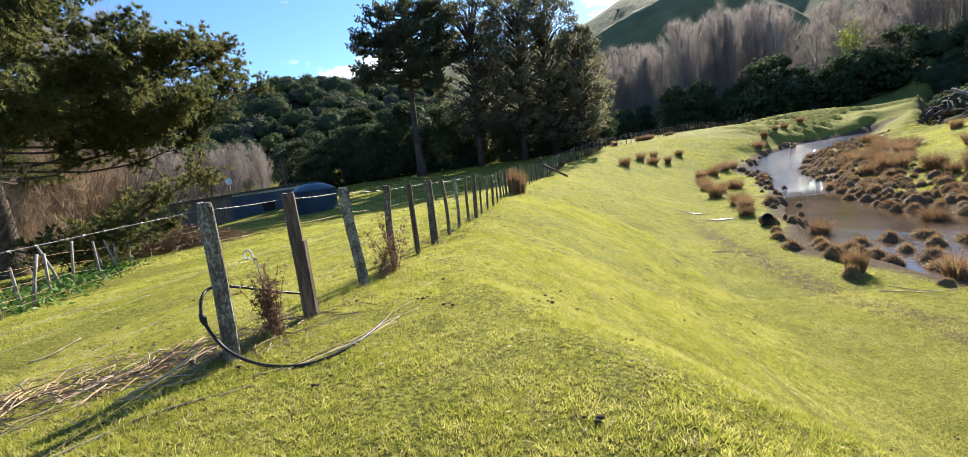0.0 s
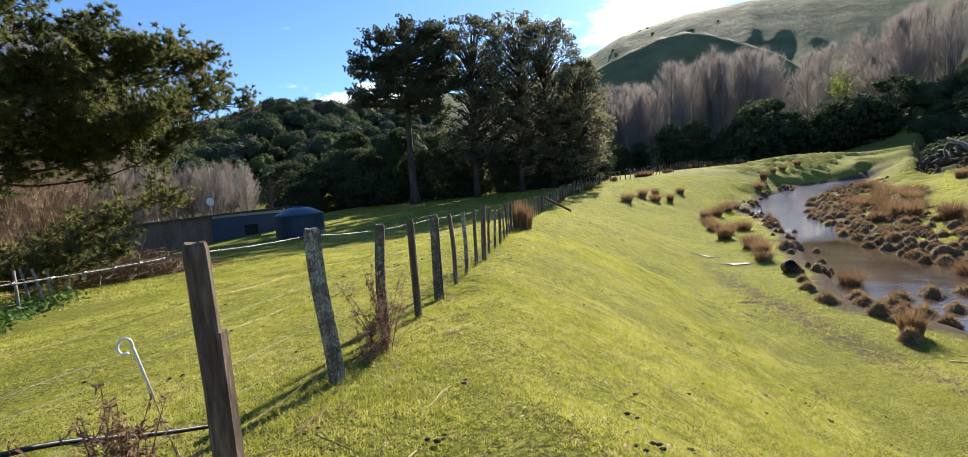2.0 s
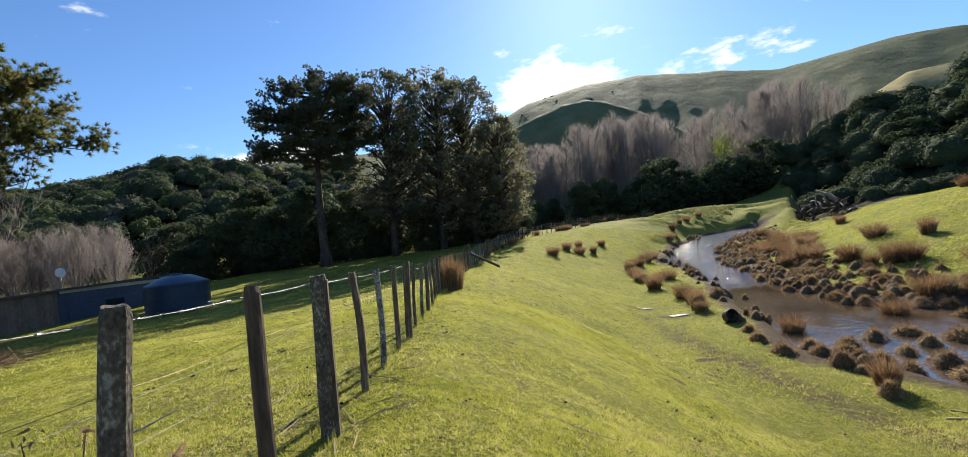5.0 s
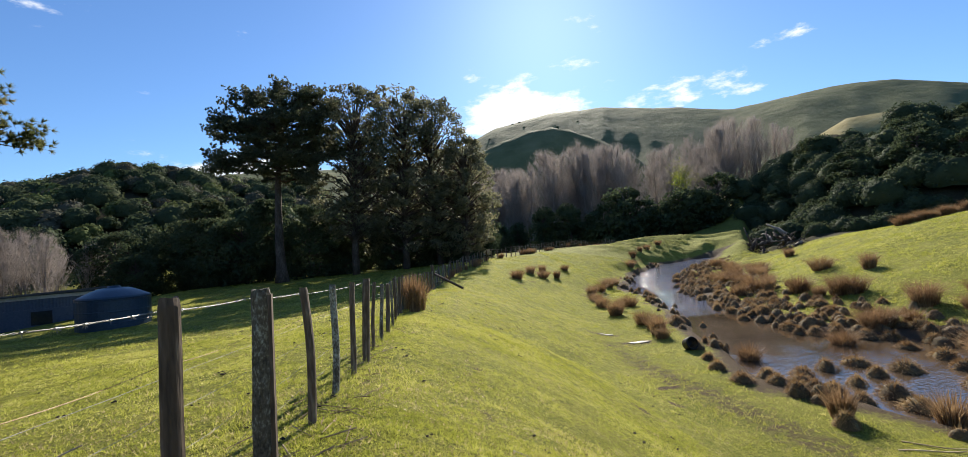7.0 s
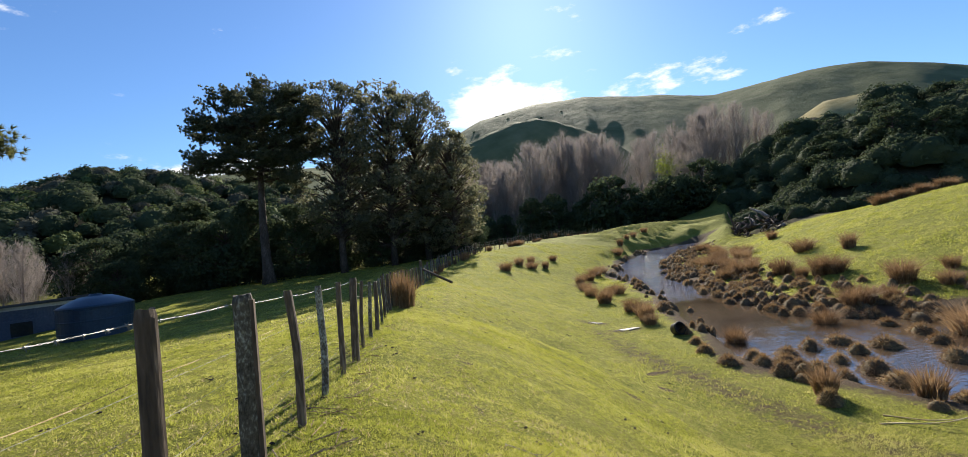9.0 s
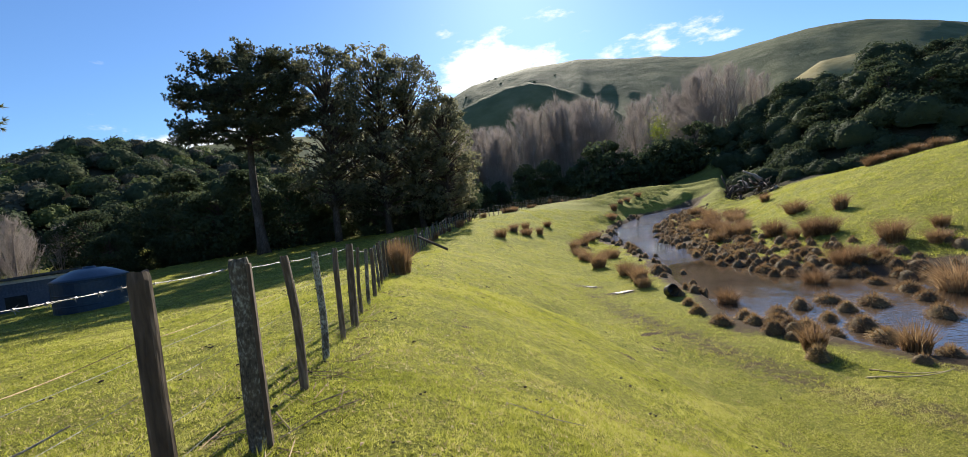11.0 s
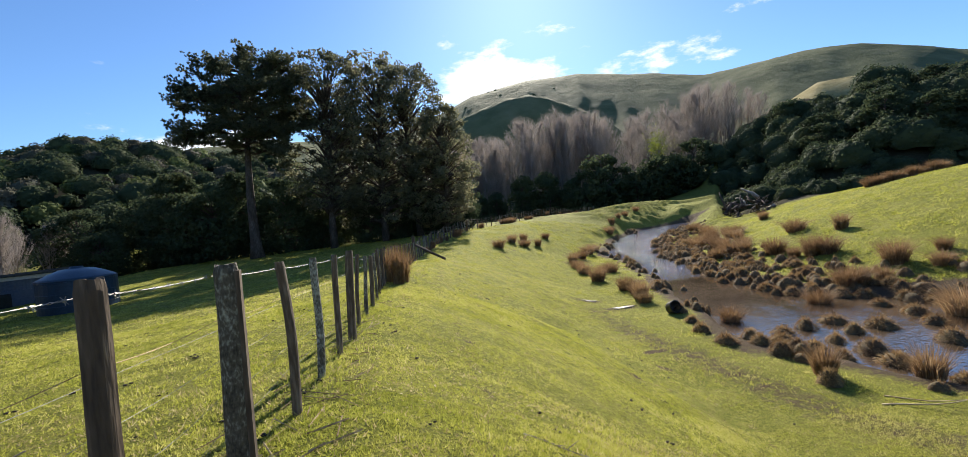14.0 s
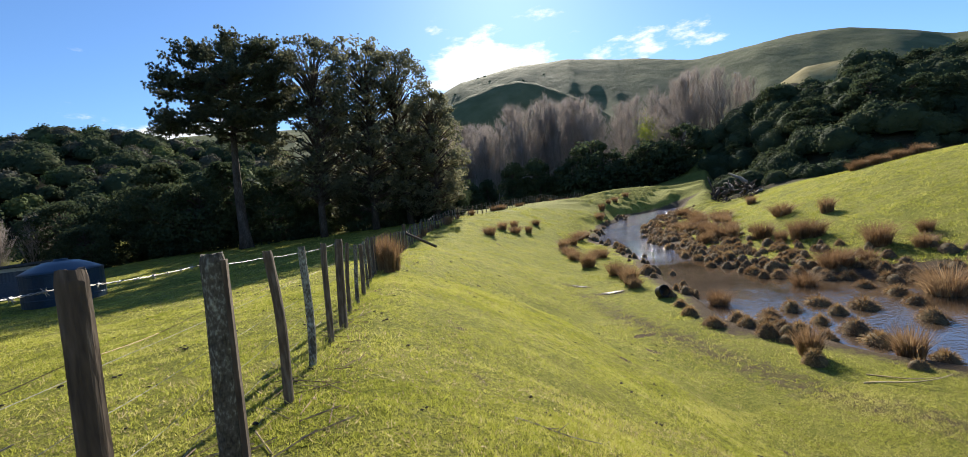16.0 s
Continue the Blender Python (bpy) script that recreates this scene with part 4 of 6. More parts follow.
# the pine by the yard, whose limbs reach over the paddock
def reaching_pine(name, label, base, height, trunk_r, limbs, mat, seed):
    """A pine with long limbs, each (turn, reach, tip height), that end in boughs of round needle brushes."""
    global rng
    rng = np.random.default_rng(seed)
    x, y = base
    tree = new(name)
    tree.location = (x, y, ground_z(x, y) - 0.65)
    tagged(tree, label, "tree")
    bark, leaf = Buf(), Buf()
    zs = np.linspace(0, 1, 12)
    trunk = np.stack([0.3 * np.sin(zs * 4), 0.25 * np.cos(zs * 3) - 0.25, zs * height], -1)
    tube(bark, trunk, trunk_r * (1 - 0.85 * zs) * (1 + 0.5 * np.exp(-zs * 22)), 10)
    at, way = [], []
    for turn, reach, tip_z in limbs:
        a = radians(turn)
        z0 = max(1.0, min(tip_z - 0.12 * reach, height * 0.93))
        f = np.linspace(0, 1, 9)
        pts = np.stack([math.cos(a) * reach * f, math.sin(a) * reach * f, z0 + (tip_z - z0) * f**1.8 - 0.5 * np.sin(np.pi * f)], -1)
        pts[1:] += np.cumsum(rng.normal(0, 0.16, (8, 3)), 0) * f[1:, None]
        tube(bark, pts, np.linspace(0.015 + 0.006 * reach, 0.015, 9), 6, False)
        for j in range(25):
            fi = 8 - 5.6 * rng.uniform(0, 1) ** 1.5
            s = np.array([np.interp(fi, np.arange(9), pts[:, i]) for i in range(3)])
            b = a + rng.normal(0, 0.9)
            bough = limb_path(s, (math.cos(b), math.sin(b), rng.uniform(-0.35, 0.6)), rng.uniform(0.7, 1.5), 0.6, 5, 0.16)
            tube(bark, bough, np.linspace(0.022, 0.008, 5), 4, False)
            n = 16
            fp = rng.uniform(1.0, 4.0, n)
            c = np.stack([np.interp(fp, np.arange(5), bough[:, i]) for i in range(3)], -1)
            out = unit(rng.normal(0, 1, (n, 3)) + [0, 0, 0.5])
            at.append(c + out * rng.uniform(0.05, 0.36, (n, 1)))
            way.append(out * 0.7 + unit(bough[-1] - bough[-2]) * 0.5)
    sprays(leaf, np.concatenate(at), np.concatenate(way), 26, 0.20, 0.017, 0.6)
    part("trunk", bark.mesh("trunk", BARK, True), tree)
    part("crown", leaf.mesh("crown", mat), tree)
    return tree


REACHES = [(40, 9.1, 8.7), (38, 8.8, 7.2), (40, 8.8, 9.5), (34, 9.0, 8.9), (30, 9.0, 7.5), (30, 8.5, 7.7), (21, 8.2, 8.5), (27, 7.4, 8.8), (14, 7.4, 7.2), (23, 7.7, 6.7), (32, 7.8, 5.8), (15, 7.4, 6.1), (8, 6.9, 8.9), (0, 7.0, 8.2), (18, 6.7, 8.4), (2, 6.9, 7.1), (13, 6.8, 6.4), (4, 6.7, 5.4), (-5, 7.1, 5.9), (-9, 8.1, 3.0), (-18, 8.3, 2.8), (-24, 7.4, 2.4)]
REACHES += [(-20, 6.4, 6.6), (-28, 6.8, 7.6), (-14, 6.2, 8.0), (-34, 6.2, 8.8), (-24, 5.6, 9.4), (-42, 6.4, 7.2), (-8, 5.2, 7.4), (-46, 5.4, 9.6), (-36, 7.2, 6.2), (-30, 5.2, 10.6)]
REACHES += [(110 + 17 * k, 5.5 + 2.0 * math.sin(k * 2.3), 5.2 + 0.45 * k) for k in range(11)]
REACHES += [(8, 5.2, 10.6), (-8, 6.0, 10.9), (20, 4.6, 10.2), (-18, 6.6, 9.6), (0, 4.5, 11.6)]
reaching_pine("pine_tree", "pine with long reaching limbs and bright needle tufts", (-18.8, 16.8), 12.5, 0.42, REACHES, NEEDLE, 5)


def poplar_meshes(height, seed, spread=0.3, twigs=1000):
    """A bare poplar: one upright stem, steep limbs and fine twigs."""
    global rng
    rng = np.random.default_rng(seed)
    bark, fine = Buf(), Buf()
    zs = np.linspace(0, 1, 6)
    trunk = np.stack([0.4 * np.sin(zs * 3 + seed), 0.4 * np.cos(zs * 2 + seed) - 0.4, zs * height], -1)
    tube(bark, trunk, 0.16 * (1 - 0.92 * zs), 6, False)
    at, way = [], []
    for k in range(34):
        f = rng.uniform(0.08, 0.92)
        s = np.array([np.interp(f, zs, trunk[:, i]) for i in range(3)])
        a = rng.uniform(0, 2 * math.pi)
        long = height * (1 - f) * rng.uniform(0.35, 0.75) + 0.8
        pts = limb_path(s, (math.cos(a) * spread * 1.5, math.sin(a) * spread * 1.5, 1), long, 0.5, 5, 0.07)
        tube(fine, pts, np.linspace(0.04, 0.010, 5), 3, False)
        n = int(twigs / 34)
        fp = rng.uniform(0.2, 1, n) * 4
        at.append(np.stack([np.interp(fp, np.arange(5), pts[:, i]) for i in range(3)], -1))
        way.append(np.tile([0, 0, 0.9], (n, 1)))
    sprays(fine, np.concatenate(at), np.concatenate(way), 2, height * 0.10, 0.013, 0.42)
    return bark.mesh("trunk", TWIG, True), fine.mesh("crown", TWIG)


pops = [poplar_meshes(15.0, 40 + k, 0.34 + 0.09 * k, 850) for k in range(5)]
place = np.random.default_rng(77)


def belt_scale(x, y, az, dd):
    """The belt's trees grow to 20 or 25 m, tallest at its two ends."""
    top = dd * math.tan(radians(np.interp(az, [12, 15, 20, 22.7, 28, 31.7, 34.7, 37, 40, 43.2, 47, 48.5, 51], [9.8, 9.9, 9.6, 11.5, 12.1, 11.3, 10.0, 10.4, 11.6, 12.7, 12.9, 11.6, 10.6]))) * (1.0 - 0.36 * place.uniform(0, 1) ** 1.6)
    return max(0.5, (top - ground_z(x, y)) / 15.0)


for k in range(130):
    az = place.uniform(12, 49.5)
    dd = place.uniform(152, 188)
    x, y = dd * math.sin(radians(az)), 5 + dd * math.cos(radians(az))
    plant("bare_poplar", "leafless grey-brown poplar in a shelter belt", pops[k % 5], x, y, belt_scale(x, y, az, dd), place.uniform(0, 6.28), "bare poplars")
for k in range(60):
    az = place.uniform(-46, -25) if k < 46 else place.uniform(-47, -38)
    dd = place.uniform(52, 66)
    x, y = dd * math.sin(radians(az)), 5 + dd * math.cos(radians(az))
    tall = (4.6 + place.uniform(-1.5, 0.6) if k < 46 else place.uniform(13, 20)) - ground_z(x, y)
    plant("bare_poplar", "pale leafless poplar behind the shed", pops[k % 4], x, y, tall / 15.0, place.uniform(0, 6.28), "pale poplars")

# evergreens on the far slopes
FAR = (broadleaf_meshes(9.0, 4.4, 60, 52, 0.34, 24, BUSH, 0.6, 0.25, 0.02, 0.29), broadleaf_meshes(7.0, 4.0, 56, 52, 0.34, 25, BUSH, 0.5, 0.22, 0.02, 0.32),
       broadleaf_meshes(11.0, 3.8, 64, 52, 0.34, 26, BUSH, 0.8, 0.25, 0.03, 0.3))
for k in range(64):
    az = place.uniform(13, 44)
    dd = place.uniform(128, 146)
    x, y = dd * math.sin(radians(az)), 5 + dd * math.cos(radians(az))
    plant("evergreen_bush", "dark evergreen at the foot of the poplars", FAR[k % 3], x, y, place.uniform(0.55, 0.95), place.uniform(0, 6.28), "far evergreens")
for az, dd, s, kind in ((30.2, 127, 1.35, 0), (31.8, 126, 1.7, 0), (33.6, 128, 1.4, 0), (36.0, 127, 1.35, 1), (38.4, 128, 1.3, 0), (40.2, 127, 1.4, 1), (42.2, 130, 1.35, 0), (25.5, 128, 1.2, 2), (22.5, 130, 1.2, 2)):
    x, y = dd * math.sin(radians(az)), 5 + dd * math.cos(radians(az))
    plant("evergreen_tree", "dark rounded evergreen tree on the flat", FAR[kind], x, y, s, az, "far evergreens")
for k in range(60):
    az = place.uniform(45, 76)
    dd = place.uniform(104, 132)
    x, y = dd * math.sin(radians(az)), 5 + dd * math.cos(radians(az))
    plant("evergreen_tree", "dark evergreen tree on a shaded slope", FAR[k % 3], x, y, place.uniform(0.4, 0.8), place.uniform(0, 6.28), "far evergreens", tall=0.85)

# bush-clad hill across the valley: one mass of crowns
def crown_mass(name, label, spots, sizes, per, leaf, mat, seed):
    """Many rounded crowns, each a dark lumpy heart under a shell of leaves."""
    global rng
    rng = np.random.default_rng(seed)
    buf = Buf()
    n = len(spots)
    th, ph = np.meshgrid(np.linspace(0.05, 2.0, 9), np.arange(14) * 2 * np.pi / 14, indexing="ij")
    dome = np.stack([np.cos(ph) * np.sin(th), np.sin(ph) * np.sin(th), np.cos(th)], -1).reshape(-1, 3)
    ids = np.arange(9 * 14).reshape(9, 14)
    rim = np.roll(ids, -1, axis=1)
    dome_q = np.stack([ids[:-1], ids[1:], rim[1:], rim[:-1]], -1).reshape(-1, 4)
    for p, s in zip(spots, sizes):
        lumps = unit(rng.normal(0, 1, (12, 3))) * [1, 1, 0.8]
        lumps[:, 2] = np.abs(lumps[:, 2])
        rd = 0.70 + 0.18 * np.max(np.clip(dome @ unit(lumps).T, 0, 1) ** 7, axis=1) + rng.normal(0, 0.05, len(dome))
        buf.add(p + dome * (rd * s)[:, None] * [1, 1, 0.98], None, dome_q)
        w = unit(rng.normal(0, 1, (per, 3)))
        w[:, 2] = np.abs(w[:, 2]) * 1.15 - 0.25
        w = unit(w)
        r = 0.78 + 0.22 * np.max(np.clip(w @ unit(lumps).T, 0, 1) ** 7, axis=1)
        c = p + w * (r * s)[:, None] * [1, 1, 0.98] * rng.uniform(0.84, 1.12, (per, 1))
        a = unit(np.cross(w, rng.normal(0, 1, w.shape)) + 0.3 * rng.normal(0, 1, w.shape)) * leaf * rng.uniform(0.6, 1.4, (per, 1))
        b = unit(np.cross(a, w) + 0.2 * rng.normal(0, 1, w.shape)) * leaf * 0.8
        v = np.stack([c - a, c + b, c + a, c - b], 1).reshape(-1, 3)
        buf.add(v, None, np.arange(len(v)).reshape(-1, 4))
    ob = part(name, buf.mesh(name, mat, True))
    return tagged(ob, label, "trees", kind="stuff")


def scatter(n, az_lo, az_hi, d_lo, d_hi, seed):
    r = np.random.default_rng(seed)
    az = np.radians(r.uniform(az_lo, az_hi, n))
    dd = np.sqrt(r.uniform(d_lo**2, d_hi**2, n))
    x, y = dd * np.sin(az), 5 + dd * np.cos(az)
    return np.stack([x, y, land(x, y)], -1), r


spots, r = scatter(980, -56, 9, 82, 165, 51)
sizes = 1.5 + 2.3 * r.uniform(0, 1, len(spots)) ** 1.6
kinds = r.choice(3, len(spots), p=[0.62, 0.2, 0.18])
for kind, (mat, label) in enumerate(((BUSH, "dense dark green native bush covering the hill"), (BUSHPALE, "paler olive crowns among the hillside bush"), (BUSHGREY, "grey-brown crowns among the hillside bush"))):
    crown_mass("hillside_bush", label, (spots + [0, 0, 1.0])[kinds == kind], sizes[kinds == kind], 420, 0.25, mat, 52 + 20 * kind)
spots, r = scatter(210, 44, 80, 98, 138, 55)
sizes = r.uniform(2.0, 4.0, len(spots))
crown_mass("hillside_bush", "dark evergreen bush on the shaded slope", spots + [0, 0, 1.2], sizes, 640, 0.2, BUSH, 56)
spots, r = scatter(34, 50.5, 66, 88, 99, 65)
crown_mass("hillside_bush", "low dark bush behind the grazed hillside", spots, r.uniform(1.3, 2.3, len(spots)), 420, 0.17, BUSH, 66)
spots, r = scatter(9, 14, 30, 300, 400, 57)
crown_mass("hillside_bush", "scattered shrubs on the far pasture hill", spots - [0, 0, 0.5], r.uniform(0.8, 1.6, len(spots)), 120, 0.28, BUSH, 58)
spots, r = scatter(22, 19.5, 22.5, 285, 325, 59)
crown_mass("hillside_bush", "dark patch of trees below the far crest", spots + [0, 0, 0.6], r.uniform(1.4, 2.6, len(spots)), 200, 0.4, BUSH, 60)

# one poplar that has kept its leaves
rng = np.random.default_rng(64)
x, y = 138 * math.sin(radians(38.6)), 5 + 138 * math.cos(radians(38.6))
tree = new("yellow_poplar")
tree.location = (x, y, ground_z(x, y))
tagged(tree, "poplar with yellow-green leaves at its top", "tree")
part("trunk", pops[1][0], tree)
buf = Buf()
leaflets(buf, rng.normal(0, 1, (900, 3)) * [1.5, 1.5, 2.0] + [0, 0, 14.0], 0.26)
part("crown", buf.mesh("crown", YELLOWLEAF), tree)

# ---------------------------------------------------------------- rushes and tussocks
def rush_mesh(seed, blades, height, base, lean, mat, curve=0.35):
    """A clump of stiff stems that arch outwards, two segments to a stem."""
    r = np.random.default_rng(seed)
    ang = r.uniform(0, 2 * np.pi, blades)
    rad = base * np.sqrt(r.uniform(0, 1, blades))
    foot = np.stack([rad * np.cos(ang), rad * np.sin(ang), np.full(blades, -0.06)], -1)
    out = np.stack([np.cos(ang + r.normal(0, 0.4, blades)), np.sin(ang + r.normal(0, 0.4, blades)), np.zeros(blades)], -1)
    h = height * r.uniform(0.45, 1.05, (blades, 1))
    tilt = lean * (rad / base)[:, None] * r.uniform(0.3, 1.3, (blades, 1))
    mid = foot + out * h * tilt * 0.4 + [0, 0, 1] * h * 0.55
    tip = mid + out * h * tilt * (0.6 + curve) + [0, 0, 1] * h * 0.45 * (1 - 0.5 * tilt)
    side = unit(np.cross(out, [0, 0, 1]) + r.normal(0, 0.5, out.shape)) * 0.0075 * r.uniform(0.7, 1.5, (blades, 1))
    v = np.stack([foot - side, foot + side, mid + side * 0.8, mid - side * 0.8, tip], 1).reshape(-1, 3)
    k = np.arange(blades)[:, None] * 5
    return Buf().add(v, k + [3, 2, 4], k + [0, 1, 2, 3]).mesh("stems", mat)


def mound_mesh(seed, w, h):
    """A lumpy sod mound with worn sides, sunk a little."""
    r = np.random.default_rng(seed)
    nr, ns = 6, 12
    v = [[0, 0, h]]
    for i in range(1, nr):
        f = i / (nr - 1)
        for j in range(ns):
            a = 2 * np.pi * j / ns + 0.2 * i
            rr = w / 2 * f**0.8 * (1 + 0.18 * math.sin(2 * a + seed) + r.normal(0, 0.07))
            v.append([rr * math.cos(a), rr * math.sin(a), h * (1 - f**1.6) - 0.12 * (f > 0.95) + r.normal(0, 0.012)])
    t = [[0, 1 + j, 1 + (j + 1) % ns] for j in range(ns)]
    q = [[1 + (i - 1) * ns + j, 1 + i * ns + j, 1 + i * ns + (j + 1) % ns, 1 + (i - 1) * ns + (j + 1) % ns] for i in range(1, nr - 1) for j in range(ns)]
    return Buf().add(v, t, q).mesh("mound", MOUND, True)


def hair_mesh(seed, blades, w, h, mat):
    """Dry blades rooted all over a mound, combed outwards and down its sides."""
    r = np.random.default_rng(seed)
    f = r.uniform(0, 0.93, blades) ** 0.6
    ang = r.uniform(0, 2 * np.pi, blades)
    foot = np.stack([w / 2 * f**0.8 * np.cos(ang), w / 2 * f**0.8 * np.sin(ang), h * (1 - f**1.6) - 0.01], -1)
    out = np.stack([np.cos(ang + r.normal(0, 0.5, blades)), np.sin(ang + r.normal(0, 0.5, blades)), np.zeros(blades)], -1)
    ln = r.uniform(0.08, 0.24, (blades, 1)) * (1.15 - 0.35 * f[:, None])
    up = (1.0 - 0.75 * f)[:, None] * r.uniform(0.6, 1.2, (blades, 1))
    mid = foot + (out * (0.25 + 0.75 * f[:, None]) + [0, 0, 1] * up) * ln * 0.55
    tip = mid + (out * (0.45 + 0.6 * f[:, None]) + [0, 0, 1] * (up - 0.75 * f[:, None] - 0.1)) * ln * 0.6
    side = unit(np.cross(out, [0, 0, 1]) + r.normal(0, 0.5, out.shape)) * 0.0085 * r.uniform(0.7, 1.5, (blades, 1))
    v = np.stack([foot - side, foot + side, mid + side * 0.8, mid - side * 0.8, tip], 1).reshape(-1, 3)
    k = np.arange(blades)[:, None] * 5
    return Buf().add(v, k + [3, 2, 4], k + [0, 1, 2, 3]).mesh("tuft", mat)


rush_kinds = [rush_mesh(200 + k, 640, 1.0, 0.22 + 0.05 * k, 0.35 + 0.12 * k, RUSH) for k in range(4)]
TUSSOCK_H = (0.34, 0.27, 0.40, 0.31, 0.44)
tuft_kinds = [hair_mesh(220 + k, 620, 0.85, TUSSOCK_H[k], SEDGE) for k in range(5)]
mound_kinds = [mound_mesh(240 + k, 0.85, TUSSOCK_H[k]) for k in range(5)]


def rush(x, y, h, wide=1.0, label="clump of tall brown rushes in wet pasture", name="rush_clump", group="rushes"):
    k = int(abs(x * 7 + y * 13)) % 4
    ob = part(name, rush_kinds[k])
    ob.matrix_basis = Matrix.LocRotScale((x, y, max(ground_z(x, y), float(water_z(x, y)) - 0.1)), Euler((0, 0, x * 3 + y)), (wide * h, wide * h, h))
    return tagged(ob, label, "rush", group)


def tussock(x, y, w, k=0):
    thing = new("tussock")
    z = max(ground_z(x, y), float(water_z(x, y)) - 0.04)
    thing.matrix_basis = Matrix.LocRotScale((x, y, z), Euler((0, 0, x * 5 + y)), (w / 0.85, w / 0.85, (w / 0.85) ** 0.35))
    tagged(thing, "low brown tussock on a muddy sod mound", "tussock", "tussocks")
    part("mound", mound_kinds[k % 5], thing)
    part("tuft", tuft_kinds[k % 5], thing)
    return thing


RUSHES_NEAR = [(19.3, 42.0, 1.1), (17.6, 37.2, 1.1), (16.5, 33.4, 1.3), (19.5, 36.5, 1.1), (24.1, 47.6, 1.2), (25.9, 49.4, 1.0), (14.9, 26.5, 1.3), (16.0, 29.4, 1.1), (34.6, 59.7, 1.3),
               (37.4, 63.3, 1.3), (40.5, 66.2, 1.1), (43.6, 69.0, 1.1), (47.5, 71.5, 1.1), (15.5, 21.1, 0.95), (12.2, 14.7, 1.0), (14.4, 13.5, 1.15), (21.0, 21.3, 1.0),
               (17.9, 35.3, 1.0), (18.4, 39.6, 1.0), (15.6, 27.8, 0.9), (14.5, 25.6, 0.8), (21.6, 44.6, 1.1)]
RUSHES_FAR = [(37.1, 45.5, 1.6), (28.8, 35.3, 1.2), (30.7, 36.0, 1.6), (30.4, 34.1, 1.35), (30.0, 31.1, 1.5), (29.2, 29.0, 0.95), (29.6, 27.9, 1.6), (29.9, 27.2, 1.4), (24.3, 22.2, 1.4),
              (24.9, 22.0, 1.2), (28.5, 22.6, 1.6), (30.6, 21.5, 0.9), (28.5, 20.5, 0.95), (22.8, 16.8, 1.6), (35.0, 29.8, 1.4), (35.5, 33.8, 1.4), (44.4, 44.5, 1.2), (26.0, 21.6, 0.9),
              (32.5, 38.2, 1.3), (34.2, 40.6, 1.4), (33.2, 36.8, 1.2), (36.0, 43.0, 1.3)]
RUSHES_BANK = [(40.6, 47.6), (39.2, 45.4), (41.6, 46.2), (40.2, 43.5), (38.4, 42.2), (43.4, 49.6), (45.2, 52.4), (47.0, 55.0), (37.0, 40.0), (48.6, 58.6), (38.0, 47.5), (36.4, 44.6)]
for k, (x, y) in enumerate(RUSHES_BANK):
    rush(x - 1.0, y, 1.3 + 0.25 * math.sin(k * 2.3), 1.2)
for x, y, h in RUSHES_NEAR:
    rush(x, y, h, 1.1)
for x, y, h in RUSHES_FAR:
    rush(x, y, h, 1.15)
for k in range(16):
    rush(50.6 + 0.32 * k, 37.6 - 0.24 * k + 0.3 * math.sin(k * 3), 1.0 + 0.3 * math.sin(k * 1.7), 1.2, "brown rushes along the hill crest")
for x, y, h in ((12.5, 42.1, 1.0), (15.2, 46.1, 1.0), (16.2, 45.4, 0.9), (18.1, 46.6, 0.9), (17.0, 47.5, 1.0), (20.9, 50.8, 0.8)):
    rush(x, y, h, 1.2, "brown rush clump on the green bank")
for x, y, h in ((1.35, 19.6, 1.35), (1.55, 20.3, 1.25), (1.2, 20.6, 1.3)):
    rush(x, y, h, 0.52, "tall dry reddish grass clump at the fence", "dry_grass_clump", "fence clumps")
spread = np.random.default_rng(91)
for k in range(30):
    y = spread.uniform(36, 80)
    rush(float(fence_x(y)) + spread.uniform(-0.4, 0.5), y, spread.uniform(0.5, 0.9), 1.0, "dry rush clump along the far fence", "rush_clump", "rushes")

MOUNDS = [(12.8, 19.9, 0.66), (12.4, 18.3, 0.92), (13.6, 18.4, 0.8), (13.3, 17.7, 0.78), (12.8, 16.5, 0.8), (14.4, 17.8, 1.13), (15.4, 18.6, 1.04), (14.2, 17.1, 0.79), (14.6, 16.8, 0.95), (11.7, 14.2, 0.58),
          (14.3, 15.7, 0.76), (13.5, 21.2, 0.53), (14.3, 22.8, 0.57), (21.9, 24.9, 1.4), (21.8, 23.3, 0.94), (18.8, 17.4, 1.5), (18.2, 18.7, 1.33), (17.4, 17.4, 0.72), (15.2, 14.7, 1.38), (15.7, 15.7, 1.29),
          (21.7, 17.9, 1.26), (24.5, 18.6, 1.4), (18.7, 15.2, 1.25), (14.9, 13.0, 0.87), (24.8, 20.2, 0.96), (20.6, 16.7, 0.99), (22.2, 19.5, 1.1), (16.7, 18.7, 0.91), (15.9, 17.0, 0.67), (22.8, 21.6, 1.17), (23.4, 20.9, 1.4)]
for k, (x, y, w) in enumerate(MOUNDS):
    tussock(x, y, 0.28 + 0.5 * w, k)
made, more = 0, []
